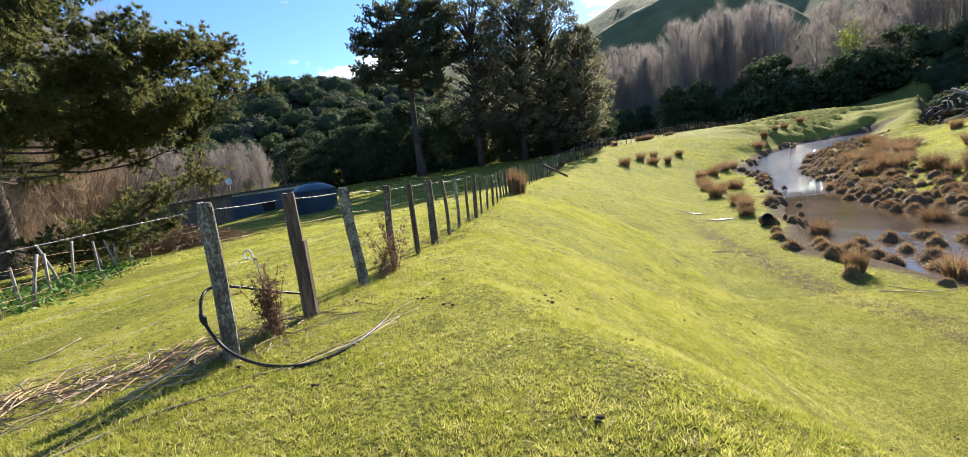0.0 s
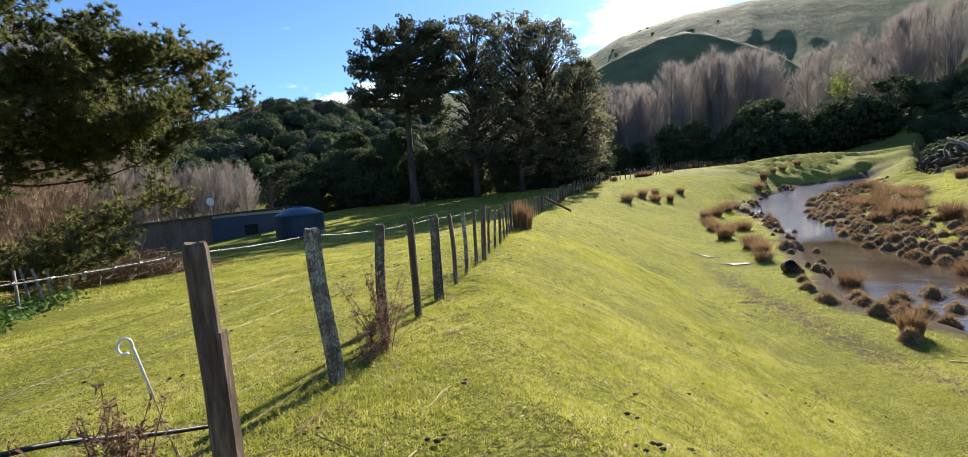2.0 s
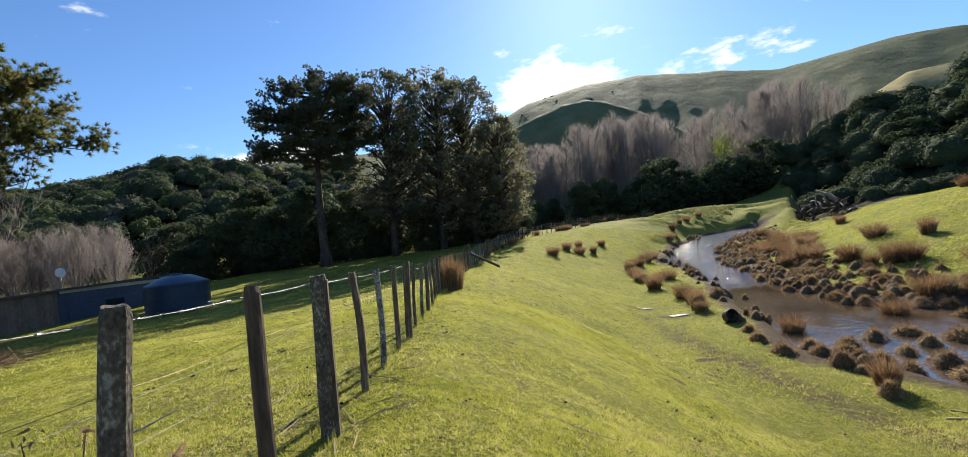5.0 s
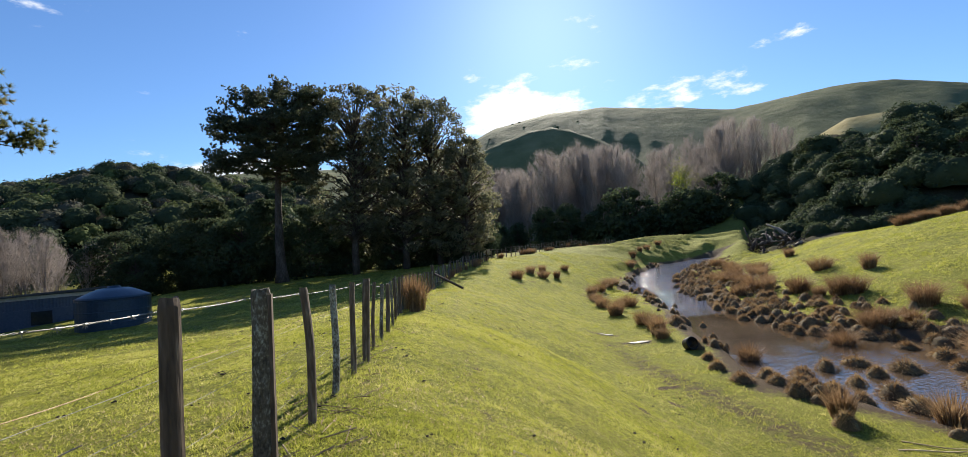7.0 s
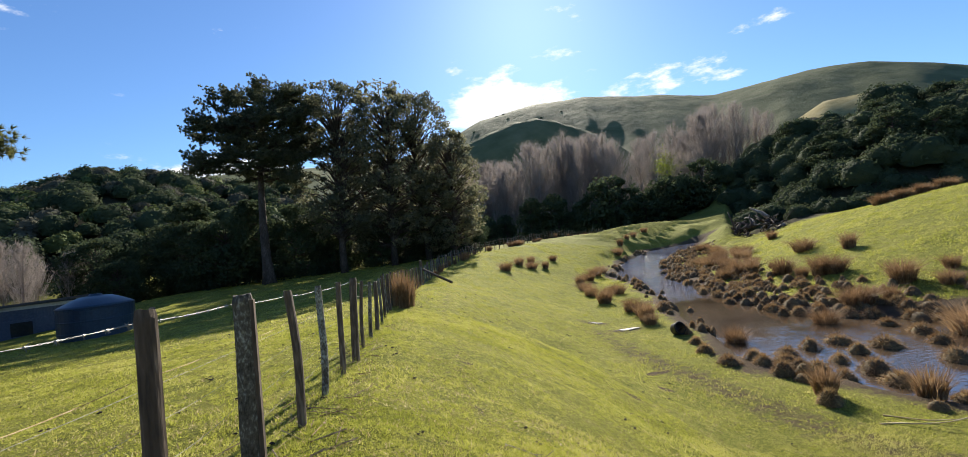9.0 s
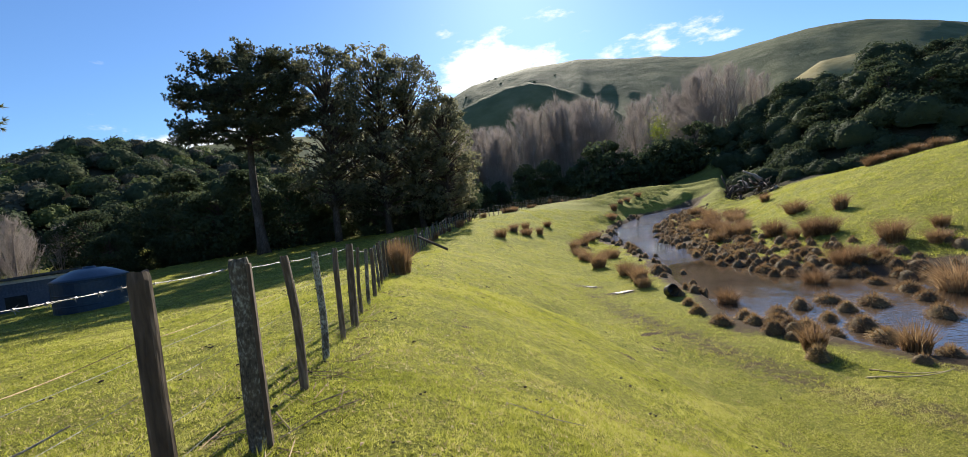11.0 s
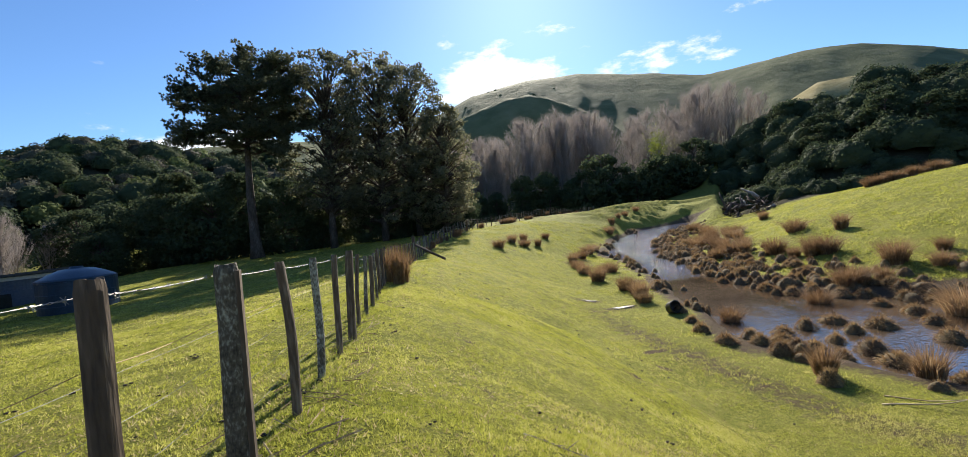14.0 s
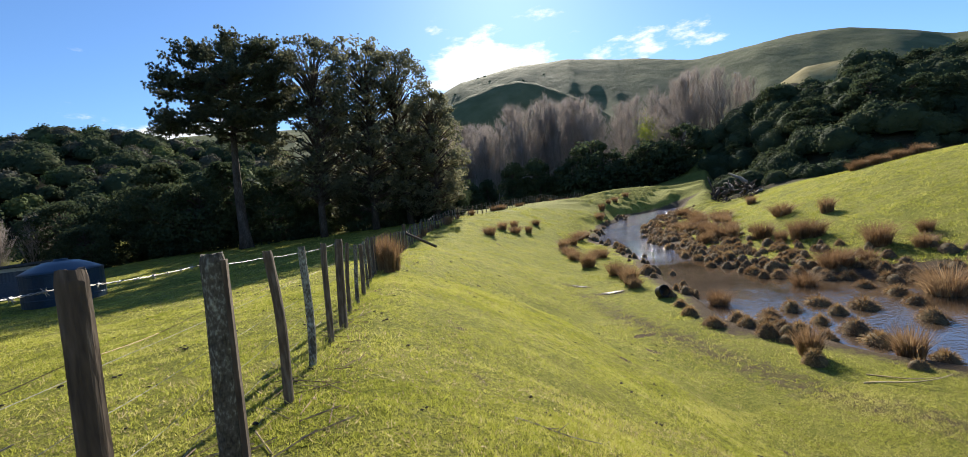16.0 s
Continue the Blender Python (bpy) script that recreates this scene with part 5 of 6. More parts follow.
while made < 760:
    y = 11 + 52 * spread.uniform(0, 1) ** 1.25
    r_edge = float(np.interp(y, POND_Y, POND_R))
    l_edge = float(np.interp(y, POND_Y, POND_L))
    if spread.uniform() < 0.8:
        x = r_edge + spread.uniform(-1.6, 6.4) * spread.uniform(0.5, 1.0)
    else:
        x = l_edge + spread.normal(-0.3, 0.55)
    if x < l_edge - 1.2 or (l_edge + 1.0 < x < r_edge - 1.2):
        continue
    if (y < 22.5 and spread.uniform() > (0.07 if x < 22.5 else 0.4)) or (x < l_edge + 1.0 and y > 25 and spread.uniform() > 0.45):
        continue
    if made < 255:
        tussock(x, y, 0.3 + 0.6 * spread.uniform() ** 1.5, made)
    else:
        more.append((x, y, 0.3 + 0.65 * spread.uniform() ** 1.5))
    made += 1
# the rest of the marsh, too many to count
hair, sods = Buf(), Buf()
sources = []
for me_h, me_m in zip(tuft_kinds, mound_kinds):
    hv = np.array([v.co for v in me_h.vertices]).reshape(-1, 5, 3)[:150].reshape(-1, 3)
    mv = np.array([v.co for v in me_m.vertices])
    mt = [list(p.vertices) for p in me_m.polygons if len(p.vertices) == 3]
    mq = [list(p.vertices) for p in me_m.polygons if len(p.vertices) == 4]
    sources.append((hv, mv, mt, mq))
for k, (x, y, w) in enumerate(more):
    hv, mv, mt, mq = sources[k % 5]
    z = max(ground_z(x, y), float(water_z(x, y)) - 0.04)
    c, sn = math.cos(k * 2.4), math.sin(k * 2.4)
    turn = np.array([[c, sn, 0], [-sn, c, 0], [0, 0, 1]])
    size = np.array([w / 0.85, w / 0.85, (w / 0.85) ** 0.35])
    n = len(hv) // 5
    kk = np.arange(n)[:, None] * 5
    hair.add(hv @ turn * size + [x, y, z], kk + [3, 2, 4], kk + [0, 1, 2, 3])
    sods.add(mv @ turn * size + [x, y, z], mt, mq)
tagged(part("marsh_tufts", hair.mesh("marsh_tufts", SEDGE)), "brown sedge tufts crowding the marsh round the pond", "sedge", kind="stuff")
tagged(part("marsh_mounds", sods.mesh("marsh_mounds", MOUND, True)), "dark muddy sod mounds crowding the marsh", "sedge", kind="stuff")

# black drum at the water's edge
rng = np.random.default_rng(5)
buf = Buf()
prof = [(0.0, 0.0), (0.24, 0.0), (0.27, 0.03), (0.28, 0.35), (0.30, 0.37), (0.30, 0.42), (0.27, 0.44), (0.25, 0.42), (0.24, 0.06), (0.0, 0.05)]
ns = 20
v = [[rr * math.cos(2 * math.pi * j / ns), rr * math.sin(2 * math.pi * j / ns), zz] for rr, zz in prof for j in range(ns)]
q = [[i * ns + j, i * ns + (j + 1) % ns, (i + 1) * ns + (j + 1) % ns, (i + 1) * ns + j] for i in range(len(prof) - 1) for j in range(ns)]
drum = part("feed_tub", Buf().add(v, None, q).mesh("feed_tub", BLACK, True), None, "", Matrix.Translation((14.0, 23.1, ground_z(14.0, 23.1) + 0.2)) @ Matrix.Rotation(radians(70), 4, "X") @ Matrix.Rotation(0.4, 4, "Z"))
tagged(drum, "black plastic feed tub tipped over at the pond", "tub")

# small puddles on the flat
for k, (x, y, a, b) in enumerate(((12.45, 27.6, 0.42, 0.22), (12.95, 25.3, 0.58, 0.3))):
    ns = 22
    ring = [(x + a * math.cos(t) * (1 + 0.2 * math.sin(3 * t + k)), y + b * math.sin(t) * (1 + 0.25 * math.cos(2 * t))) for t in np.arange(ns) * 2 * math.pi / ns]
    v = [(px, py, ground_z(px, py) + 0.025) for px, py in ring] + [(x, y, ground_z(x, y) + 0.03)] + [(px, py, ground_z(px, py) - 0.1) for px, py in ring]
    t = [(ns, j, (j + 1) % ns) for j in range(ns)]
    q = [(j, ns + 1 + j, ns + 1 + (j + 1) % ns, (j + 1) % ns) for j in range(ns)]
    tagged(part("puddle", Buf().add(v, t, q).mesh("puddle", WETMUD, True)), "small puddle lying in the muddy turf", "puddle", kind="structure")

# ---------------------------------------------------------------- yard: shed, tank, pile, stakes
def wall_panel(buf, p0, p1, z0, z1a, z1b, thick, rib=0.0, pitch=0.2):
    """An upright wall between two plan points, ribbed if asked."""
    p0, p1 = np.array(p0, float), np.array(p1, float)
    along = (p1 - p0) / np.linalg.norm(p1 - p0)
    out = np.array([along[1], -along[0]])
    n = max(2, int(np.linalg.norm(p1 - p0) / pitch * 4) if rib else 2)
    f = np.linspace(0, 1, n)
    wave = np.where((np.arange(n) // 2) % 2 == 0, 0.0, rib)
    front = p0 + (p1 - p0) * f[:, None] + out * wave[:, None]
    rear = p0 + (p1 - p0) * f[:, None] - out * thick
    top = z1a + (z1b - z1a) * f
    col = lambda pl, z: np.concatenate([pl, np.broadcast_to(z, (n,))[:, None]], 1)
    v = np.concatenate([col(front, z0), col(front, top), col(rear, z0), col(rear, top)])
    k = np.arange(n - 1)
    q = np.concatenate([np.stack([k, k + 1, n + k + 1, n + k], -1), np.stack([2 * n + k + 1, 2 * n + k, 3 * n + k, 3 * n + k + 1], -1), np.stack([n + k, n + k + 1, 3 * n + k + 1, 3 * n + k], -1)])
    ends = [[0, n, 3 * n, 2 * n], [n - 1, 3 * n - 1, 4 * n - 1, 2 * n - 1]]
    buf.add(v, None, np.concatenate([q, ends]))


A, B, C = np.array([-22.6, 39.3]), np.array([-17.6, 42.4]), np.array([-31.0, 39.0])
inward = np.array([-3.0, 5.0])
floor_z = min(ground_z(*A), ground_z(*B), ground_z(*C)) - 0.3
top_z = 0.02
shed = new("farm_shed")
tagged(shed, "low farm shed with blue front and brown end wall", "shed")
buf = Buf()
wall_panel(buf, A, B, floor_z, top_z - 0.35, top_z - 0.18, 0.12, 0.012, 0.16)
part("front_wall", buf.mesh("front_wall", BLUEIRON), shed, "blue ribbed iron wall")
buf = Buf()
wall_panel(buf, C, A + [-0.02, 0.0], floor_z, top_z - 0.75, top_z - 0.35, 0.12, 0.02, 0.3)
part("end_wall", buf.mesh("end_wall", TANBOARD), shed, "brown vertical board wall")
buf = Buf()
wall_panel(buf, B, B + inward * 1.2, floor_z, top_z - 0.3, top_z - 0.62, 0.12, 0.012, 0.16)
wall_panel(buf, B + inward * 1.2, C + inward, floor_z, top_z - 0.62, top_z - 1.2, 0.12)
wall_panel(buf, C + inward, C, floor_z, top_z - 1.2, top_z - 0.95, 0.12)
part("rear_wall", buf.mesh("rear_wall", TANBOARD), shed)
buf = Buf()
o = unit(np.array([B[1] - A[1], -(B[0] - A[0])])) * 0.35
pts = [(*(C + o * 0.7), top_z - 0.72), (*(A + o * 0.9), top_z - 0.30), (*(B + o + [0.4, 0.2]), top_z - 0.12), (*(B + inward * 1.25 + [0.4, 0]), top_z - 0.42), (*(C + inward * 1.1), top_z - 1.0)]
v = pts + [(x, y, z - 0.14) for x, y, z in pts]
n = len(pts)
buf.add(v, [(0, 1, 2), (0, 2, 3), (0, 3, 4)] + [(n + 2, n + 1, n), (n + 3, n + 2, n), (n + 4, n + 3, n)], [(k, n + k, n + (k + 1) % n, (k + 1) % n) for k in range(n)])
part("roof", buf.mesh("roof", DARKROOF), shed)
face = unit(np.array([B[1] - A[1], -(B[0] - A[0])]))
run = unit(B - A)


def on_front(name, u0, u1, z0, z1, depth, mat, label=""):
    buf = Buf()
    a0, a1 = A + run * u0 + face * 0.02, A + run * u1 + face * 0.02
    v = [(*a0, z0), (*a1, z0), (*a1, z1), (*a0, z1)]
    v += [(x + face[0] * depth, y + face[1] * depth, z) for x, y, z in v]
    buf.add(v, None, [(4, 5, 6, 7), (0, 4, 7, 3), (5, 1, 2, 6), (7, 6, 2, 3), (0, 1, 5, 4)])
    return part(name, buf.mesh(name, mat), shed, label)


on_front("fascia", 0.1, 5.6, top_z - 0.62, top_z - 0.40, 0.05, PALEBOARD, "pale board under the eaves")
on_front("sliding_door", 0.5, 4.4, floor_z + 0.2, top_z - 1.25, 0.06, BLUEIRON, "blue sheet iron sliding door")
win = on_front("window", 2.3, 3.5, top_z - 2.35, top_z - 1.30, 0.09, BLUEIRON)
win2 = on_front("pane", 2.4, 3.4, top_z - 2.25, top_z - 1.40, 0.11, GLASS)
win2.parent = win
on_front("corner_trim", 5.55, 5.75, floor_z, top_z - 0.3, 0.06, PALEBOARD)

dish = new("satellite_dish")
dx, dy = A + inward * 0.5 + [0.2, 0]
dish.location = (dx, dy, top_z - 0.2)
tagged(dish, "pale satellite dish on a pole above the shed roof", "dish")
buf = Buf()
tube(buf, [(0, 0, -0.5), (0, 0, 0.95)], 0.03, 8)
part("pole", buf.mesh("pole", WIRE, True), dish)
ns, v, q = 20, [], []
for i in range(6):
    rr = 0.34 * i / 5
    v += [(rr * math.cos(2 * math.pi * j / ns), -0.1 + 0.6 * rr * rr, 0.95 + rr * math.sin(2 * math.pi * j / ns)) for j in range(ns)]
q = [(i * ns + j, i * ns + (j + 1) % ns, (i + 1) * ns + (j + 1) % ns, (i + 1) * ns + j) for i in range(5) for j in range(ns)]
part("reflector", Buf().add(v, None, q).mesh("reflector", WHITE, True), dish)

# round water tank with a domed lid
tx, ty = -13.75, 35.4
tz = ground_z(tx, ty) - 0.25
tank = new("water_tank")
tank.location = (tx, ty, tz)
tagged(tank, "dark blue round plastic water tank with domed top", "tank")
ns = 40
H = -0.62 - tz
prof = [(1.70, 0.0)]
for k in range(3):
    prof += [(1.70, H * (k + 0.88) / 3), (1.715, H * (k + 0.91) / 3), (1.715, H * (k + 0.96) / 3), (1.70, H * (k + 0.99) / 3)]
prof += [(1.70, H), (1.715, H + 0.03)]
v = [(r0 * math.cos(2 * math.pi * j / ns), r0 * math.sin(2 * math.pi * j / ns), z) for r0, z in prof for j in range(ns)]
q = [(i * ns + j, i * ns + (j + 1) % ns, (i + 1) * ns + (j + 1) % ns, (i + 1) * ns + j) for i in range(len(prof) - 1) for j in range(ns)]
part("body", Buf().add(v, None, q).mesh("body", TANKBLUE), tank)
prof = [(1.715, H + 0.02), (1.73, H + 0.06), (1.56, H + 0.16), (1.1, H + 0.40), (0.7, H + 0.56), (0.3, H + 0.60), (0.28, H + 0.68), (0.0, H + 0.69)]
v = [(r0 * math.cos(2 * math.pi * j / ns) * (1 + 0.012 * math.cos(12 * 2 * math.pi * j / ns)), r0 * math.sin(2 * math.pi * j / ns), z) for r0, z in prof for j in range(ns)]
q = [(i * ns + j, i * ns + (j + 1) % ns, (i + 1) * ns + (j + 1) % ns, (i + 1) * ns + j) for i in range(len(prof) - 1) for j in range(ns)]
part("lid", Buf().add(v, None, q).mesh("lid", TANKBLUE, True), tank, "domed blue tank lid")

# brush pile by the yard
rng = np.random.default_rng(31)
buf = Buf()
for k in range(1100):
    f = rng.uniform(0, 1)
    c = np.array([-15.0 + 3.2 * f, 16.8 + 2.9 * f]) + rng.normal(0, 0.55, 2)
    hgt = rng.uniform(0.0, 1.0) * math.exp(-((f - 0.45) / 0.42) ** 2)
    p = np.array([c[0], c[1], ground_z(*c) + 0.05 + hgt])
    w = unit(rng.normal(0, 1, 3) * [1, 1, 0.35])
    ln = rng.uniform(0.5, 1.5)
    pts = [p - w * ln / 2, p + rng.normal(0, 0.1, 3), p + w * ln / 2 - [0, 0, 0.15]]
    for pt in pts:
        pt[2] = max(pt[2], ground_z(pt[0], pt[1]) + 0.02)
    r0 = rng.uniform(0.006, 0.017)
    tube(buf, pts, [r0, r0 * 0.8, r0 * 0.3], 4, False)
tagged(part("brush_pile", buf.mesh("brush_pile", BROWNTWIG)), "heap of reddish cut brush and dead branches", "brush pile", kind="stuff")

# leaning stakes and wires of the old yard fence
yard = new("stake_fence")
tagged(yard, "old yard fence of leaning stakes and wire", "fence")
rng = np.random.default_rng(33)
line = []
for k in range(11):
    f = k / 10
    x, y = -8.9 - 3.6 * f + rng.normal(0, 0.25), 7.4 + 7.2 * f + rng.normal(0, 0.15)
    z = ground_z(x, y)
    lx, ly = rng.normal(0, 0.22), rng.normal(0, 0.15)
    hh = rng.uniform(0.9, 1.25)
    buf = Buf()
    tube(buf, [(0, 0, -0.15), (lx * 0.5, ly * 0.5, hh * 0.5), (lx, ly, hh)], [0.036, 0.032, 0.028], 6)
    part("stake", buf.mesh("stake", DEADWOOD, True), yard, "", Matrix.Translation((x, y, z)))
    line.append((x + lx * 0.7, y + ly * 0.7, z + hh * 0.7))
for dz in (0.1, -0.2, -0.45):
    buf = Buf()
    tube(buf, [(x, y, z + dz) for x, y, z in [(line[0][0] + 3.2, line[0][1] - 5.5, line[0][2] + 0.15)] + line], 0.004, 4)
    part("wire", buf.mesh("wire", RUSTWIRE), yard)
rng = np.random.default_rng(34)
for k in range(9):
    f = k / 8
    x, y = -9.3 - 2.9 * f + rng.normal(0, 0.2), 8.3 + 5.6 * f + rng.normal(0, 0.2)
    buf = Buf()
    n = 130
    c = rng.normal(0, 1, (n, 3)) * [0.42, 0.42, 0.16]
    c[:, 2] = np.abs(c[:, 2]) + 0.04
    leaflets(buf, c, 0.07)
    st = np.zeros((24, 3))
    sprays(buf, st, np.tile([0, 0, 1.0], (24, 1)), 1, 0.35, 0.006, 0.8)
    tagged(part("weed_clump", buf.mesh("weed_clump", WEED), None, "", Matrix.Translation((x, y, ground_z(x, y)))), "leafy green weed clump below the stakes", "weed", "yard weeds", "stuff")

# bare scrub round and behind the yard pine
rng = np.random.default_rng(36)
for k in range(26):
    if k < 9:
        x, y = -15.5 - 0.9 * k + rng.normal(0, 0.5), 12.0 + 1.7 * k + rng.normal(0, 1.0)
    else:
        az, dd = radians(-52.0 + 0.5 * (k - 9)), rng.uniform(27, 36)
        x, y = dd * math.sin(az), 5 + dd * math.cos(az)
    tall = rng.uniform(0.9, 1.25) * (1.0 if k < 9 else float(np.interp(k, [9, 20, 26], [1.9, 1.5, 1.2])))
    buf = Buf()
    for j in range(34):
        a = rng.uniform(0, 6.28)
        pts = limb_path((0, 0, -0.1), (0.4 * math.cos(a), 0.4 * math.sin(a), 1), rng.uniform(1.6, 4.0) * tall, 0.2, 5, 0.14)
        tube(buf, pts, np.linspace(0.022, 0.006, 5) * tall, 4, False)
        sprays(buf, pts[1:], np.tile([0.2 * math.cos(a), 0.2 * math.sin(a), 0.8], (4, 1)), 9, 0.65 * tall, 0.008, 0.55)
    tagged(part("bare_shrub", buf.mesh("bare_shrub", BROWNTWIG), None, "", Matrix.Translation((x, y, ground_z(x, y)))), "leafless brown shrub beside the pine", "shrub", "bare shrubs")

# ---------------------------------------------------------------- small things along the fence
rng = np.random.default_rng(41)
buf = Buf()
pipe = [(-1.70, 4.10, -0.05), (-1.84, 3.75, 0.10), (-2.00, 3.42, 0.28), (-2.02, 3.10, 0.38), (-2.00, 2.94, 0.35), (-2.00, 2.88, 0.22), (-1.93, 2.84, 0.08), (-1.80, 2.79, -0.07), (-1.58, 2.75, -0.18), (-1.27, 2.68, -0.22), (-1.03, 2.75, -0.22), (-0.87, 2.98, -0.22), (-0.79, 3.28, -0.22), (-0.76, 3.52, -0.22)]
pv = np.array(pipe)
f = np.linspace(0, len(pipe) - 1, 60)
pv = np.stack([np.interp(f, np.arange(len(pipe)), pv[:, i]) for i in range(3)], -1)
for _ in range(3):
    pv[1:-1] = (pv[:-2] + pv[1:-1] + pv[2:]) / 3
for p in pv[30:]:
    p[2] = max(p[2], ground_z(p[0], p[1]) + 0.014)
hose = new("water_pipe")
tagged(hose, "black polythene water pipe looped round a fence post", "pipe")
tube(buf, pv, 0.0125, 8)
part("tube", buf.mesh("tube", BLACK, True), hose)
buf = Buf()
j = 24
w = unit(pv[j + 1] - pv[j - 1])
c = pv[j]
tube(buf, [c - w * 0.05, c - w * 0.04, c - w * 0.012, c - w * 0.012, c + w * 0.012, c + w * 0.012, c + w * 0.04, c + w * 0.05], [0.016, 0.021, 0.021, 0.026, 0.026, 0.021, 0.021, 0.016], 10)
part("joiner", buf.mesh("joiner", BLACK, True), hose, "ribbed pipe joiner")

stand = new("electric_fence_standard")
sx, sy = -2.08, 4.22
stand.location = (sx, sy, ground_z(sx, sy))
tagged(stand, "white pigtail standard for an electric wire", "fence standard")
buf = Buf()
tube(buf, [(0.02, 0.0, -0.1), (-0.09, 0, 0.38)], 0.0045, 6)
part("rod", buf.mesh("rod", RUSTWIRE, True), stand)
buf = Buf()
tube(buf, [(-0.09, 0, 0.38), (-0.155, 0, 0.66), (-0.165, 0, 0.70)], 0.008, 8)
ring = [(-0.21 + 0.045 * math.cos(a), 0.01 * math.sin(a), 0.705 + 0.045 * math.sin(a)) for a in np.linspace(-0.2, 5.2, 18)]
tube(buf, ring, 0.008, 8)
part("pigtail", buf.mesh("pigtail", WHITE, True), stand, "white coated looped top")
buf = Buf()
line = []
for yy in np.linspace(-6.0, 30.0, 60):
    xx = sx - 0.21 + 0.175 * (yy - sy)
    line.append((xx - sx, yy - sy, ground_z(xx, yy) + 0.70 - ground_z(sx, sy)))
line = np.array(line)
for _ in range(40):
    line[1:-1, 2] = (line[:-2, 2] + line[2:, 2]) / 2
line[:, 2] += 0.67 - np.interp(0.0, line[:, 1], line[:, 2])
tube(buf, line, 0.0016, 5)
part("electric_wire", buf.mesh("electric_wire", WIRE, True), stand, "thin grey electric wire")


def thistle(x, y, h, wide, seed, n=26):
    """A dead thistle: forked dry stems with curled leaves."""
    global rng
    rng = np.random.default_rng(seed)
    stems, leaf = Buf(), Buf()
    for k in range(n):
        a = rng.uniform(0, 6.28)
        pts = limb_path((rng.normal(0, 0.03), rng.normal(0, 0.03), -0.03), (wide * math.cos(a), wide * math.sin(a), 1), h * rng.uniform(0.4, 1.05), 0.0, 6, 0.09)
        tube(stems, pts, np.linspace(0.006, 0.002, 6), 4, False)
        at = np.repeat(pts[1:], 9, 0) + rng.normal(0, 0.016, (45, 3))
        sprays(leaf, at, np.tile([0, 0, 0.1], (45, 1)), 1, 0.045, 0.005, 0.9)
        for j in range(3):
            i = rng.integers(2, 5)
            sp = limb_path(pts[i], unit(rng.normal(0, 1, 3) * [1, 1, 0.6]) + [0, 0, 0.3], h * 0.15, 0.2, 3, 0.2)
            tube(stems, sp, [0.004, 0.003, 0.0015], 3, False)
            sprays(leaf, sp, np.tile([0, 0, 0.2], (3, 1)), 5, 0.045, 0.005, 0.9)
    thing = new("dead_thistle")
    thing.location = (x, y, ground_z(x, y))
    tagged(thing, "dead brown thistle standing against the fence", "thistle", "dead thistles")
    part("stem", stems.mesh("stem", THISTLE), thing)
    part("foliage", leaf.mesh("foliage", THISTLE), thing)
    return thing


thistle(-1.72, 3.42, 0.76, 0.10, 61, 24)
thistle(-1.18, 5.95, 0.92, 0.20, 62, 17)
thistle(-1.30, 5.75, 0.42, 0.42, 63, 8)


def stick(x, y, turn, length, r0, forks=1, lift=0.0, mat=None, label="dry pale stick lying on the turf", seed=0):
    global rng
    rng = np.random.default_rng(seed + 900)
    buf = Buf()
    w = np.array([math.cos(turn), math.sin(turn), 0])
    n = 9
    pts = np.array([[x, y, 0] + w * length * (k / (n - 1) - 0.5) + np.array([-w[1], w[0], 0]) * 0.05 * length * math.sin(k * 0.7 + seed) for k in range(n)])
    pts[:, 2] = land(pts[:, 0], pts[:, 1]) + r0 * 0.8 + lift * np.linspace(0, 1, n) ** 2
    tube(buf, pts, np.linspace(r0, r0 * 0.45, n), 6)
    for k in range(forks):
        i = 3 + k
        d = unit(w + np.array([-w[1], w[0], 0]) * (0.9 if k % 2 else -0.8) + [0, 0, 0.35])
        tube(buf, [pts[i], pts[i] + d * length * 0.12, pts[i] + d * length * 0.2], [r0 * 0.6, r0 * 0.45, r0 * 0.2], 5)
    return tagged(part("stick", buf.mesh("stick", mat or STRAW, True)), label, "stick", "fallen sticks")


stick(1.35, 8.75, -0.5, 0.7, 0.007, 2, 0.06, DEADWOOD, "grey forked stick lying on the turf", 1)
stick(-0.92, 3.10, 0.95, 1.15, 0.010, 0, 0.0, STRAW, "long pale flax stalk on the grass", 2)
stick(-0.98, 3.05, 0.82, 1.1, 0.008, 0, 0.0, STRAW, "long pale flax stalk on the grass", 3)
stick(-1.15, 2.85, 0.55, 0.9, 0.008, 0, 0.02, STRAW, "long pale flax stalk on the grass", 4)
stick(-0.72, 3.62, 1.25, 0.75, 0.008, 0, 0.03, STRAW, "long pale flax stalk on the grass", 17)
stick(-0.66, 3.55, 0.95, 0.6, 0.007, 0, 0.02, STRAW, "long pale flax stalk on the grass", 18)
stick(-2.25, 2.72, 1.0, 0.5, 0.013, 0, 0.16, STRAW, "pale flax stalk leaning in the litter", 19)
stick(-1.95, 2.05, 0.75, 1.3, 0.011, 0, 0.0, DEADWOOD, "grey branch lying along the fence line", 5)
stick(-2.7, 2.6, 0.8, 1.6, 0.008, 0, 0.0, STRAW, "long pale flax stalk on the grass", 6)
stick(12.1, 12.3, -0.6, 1.7, 0.022, 0, 0.25, STRAW, "bleached stick beside the pond", 7)
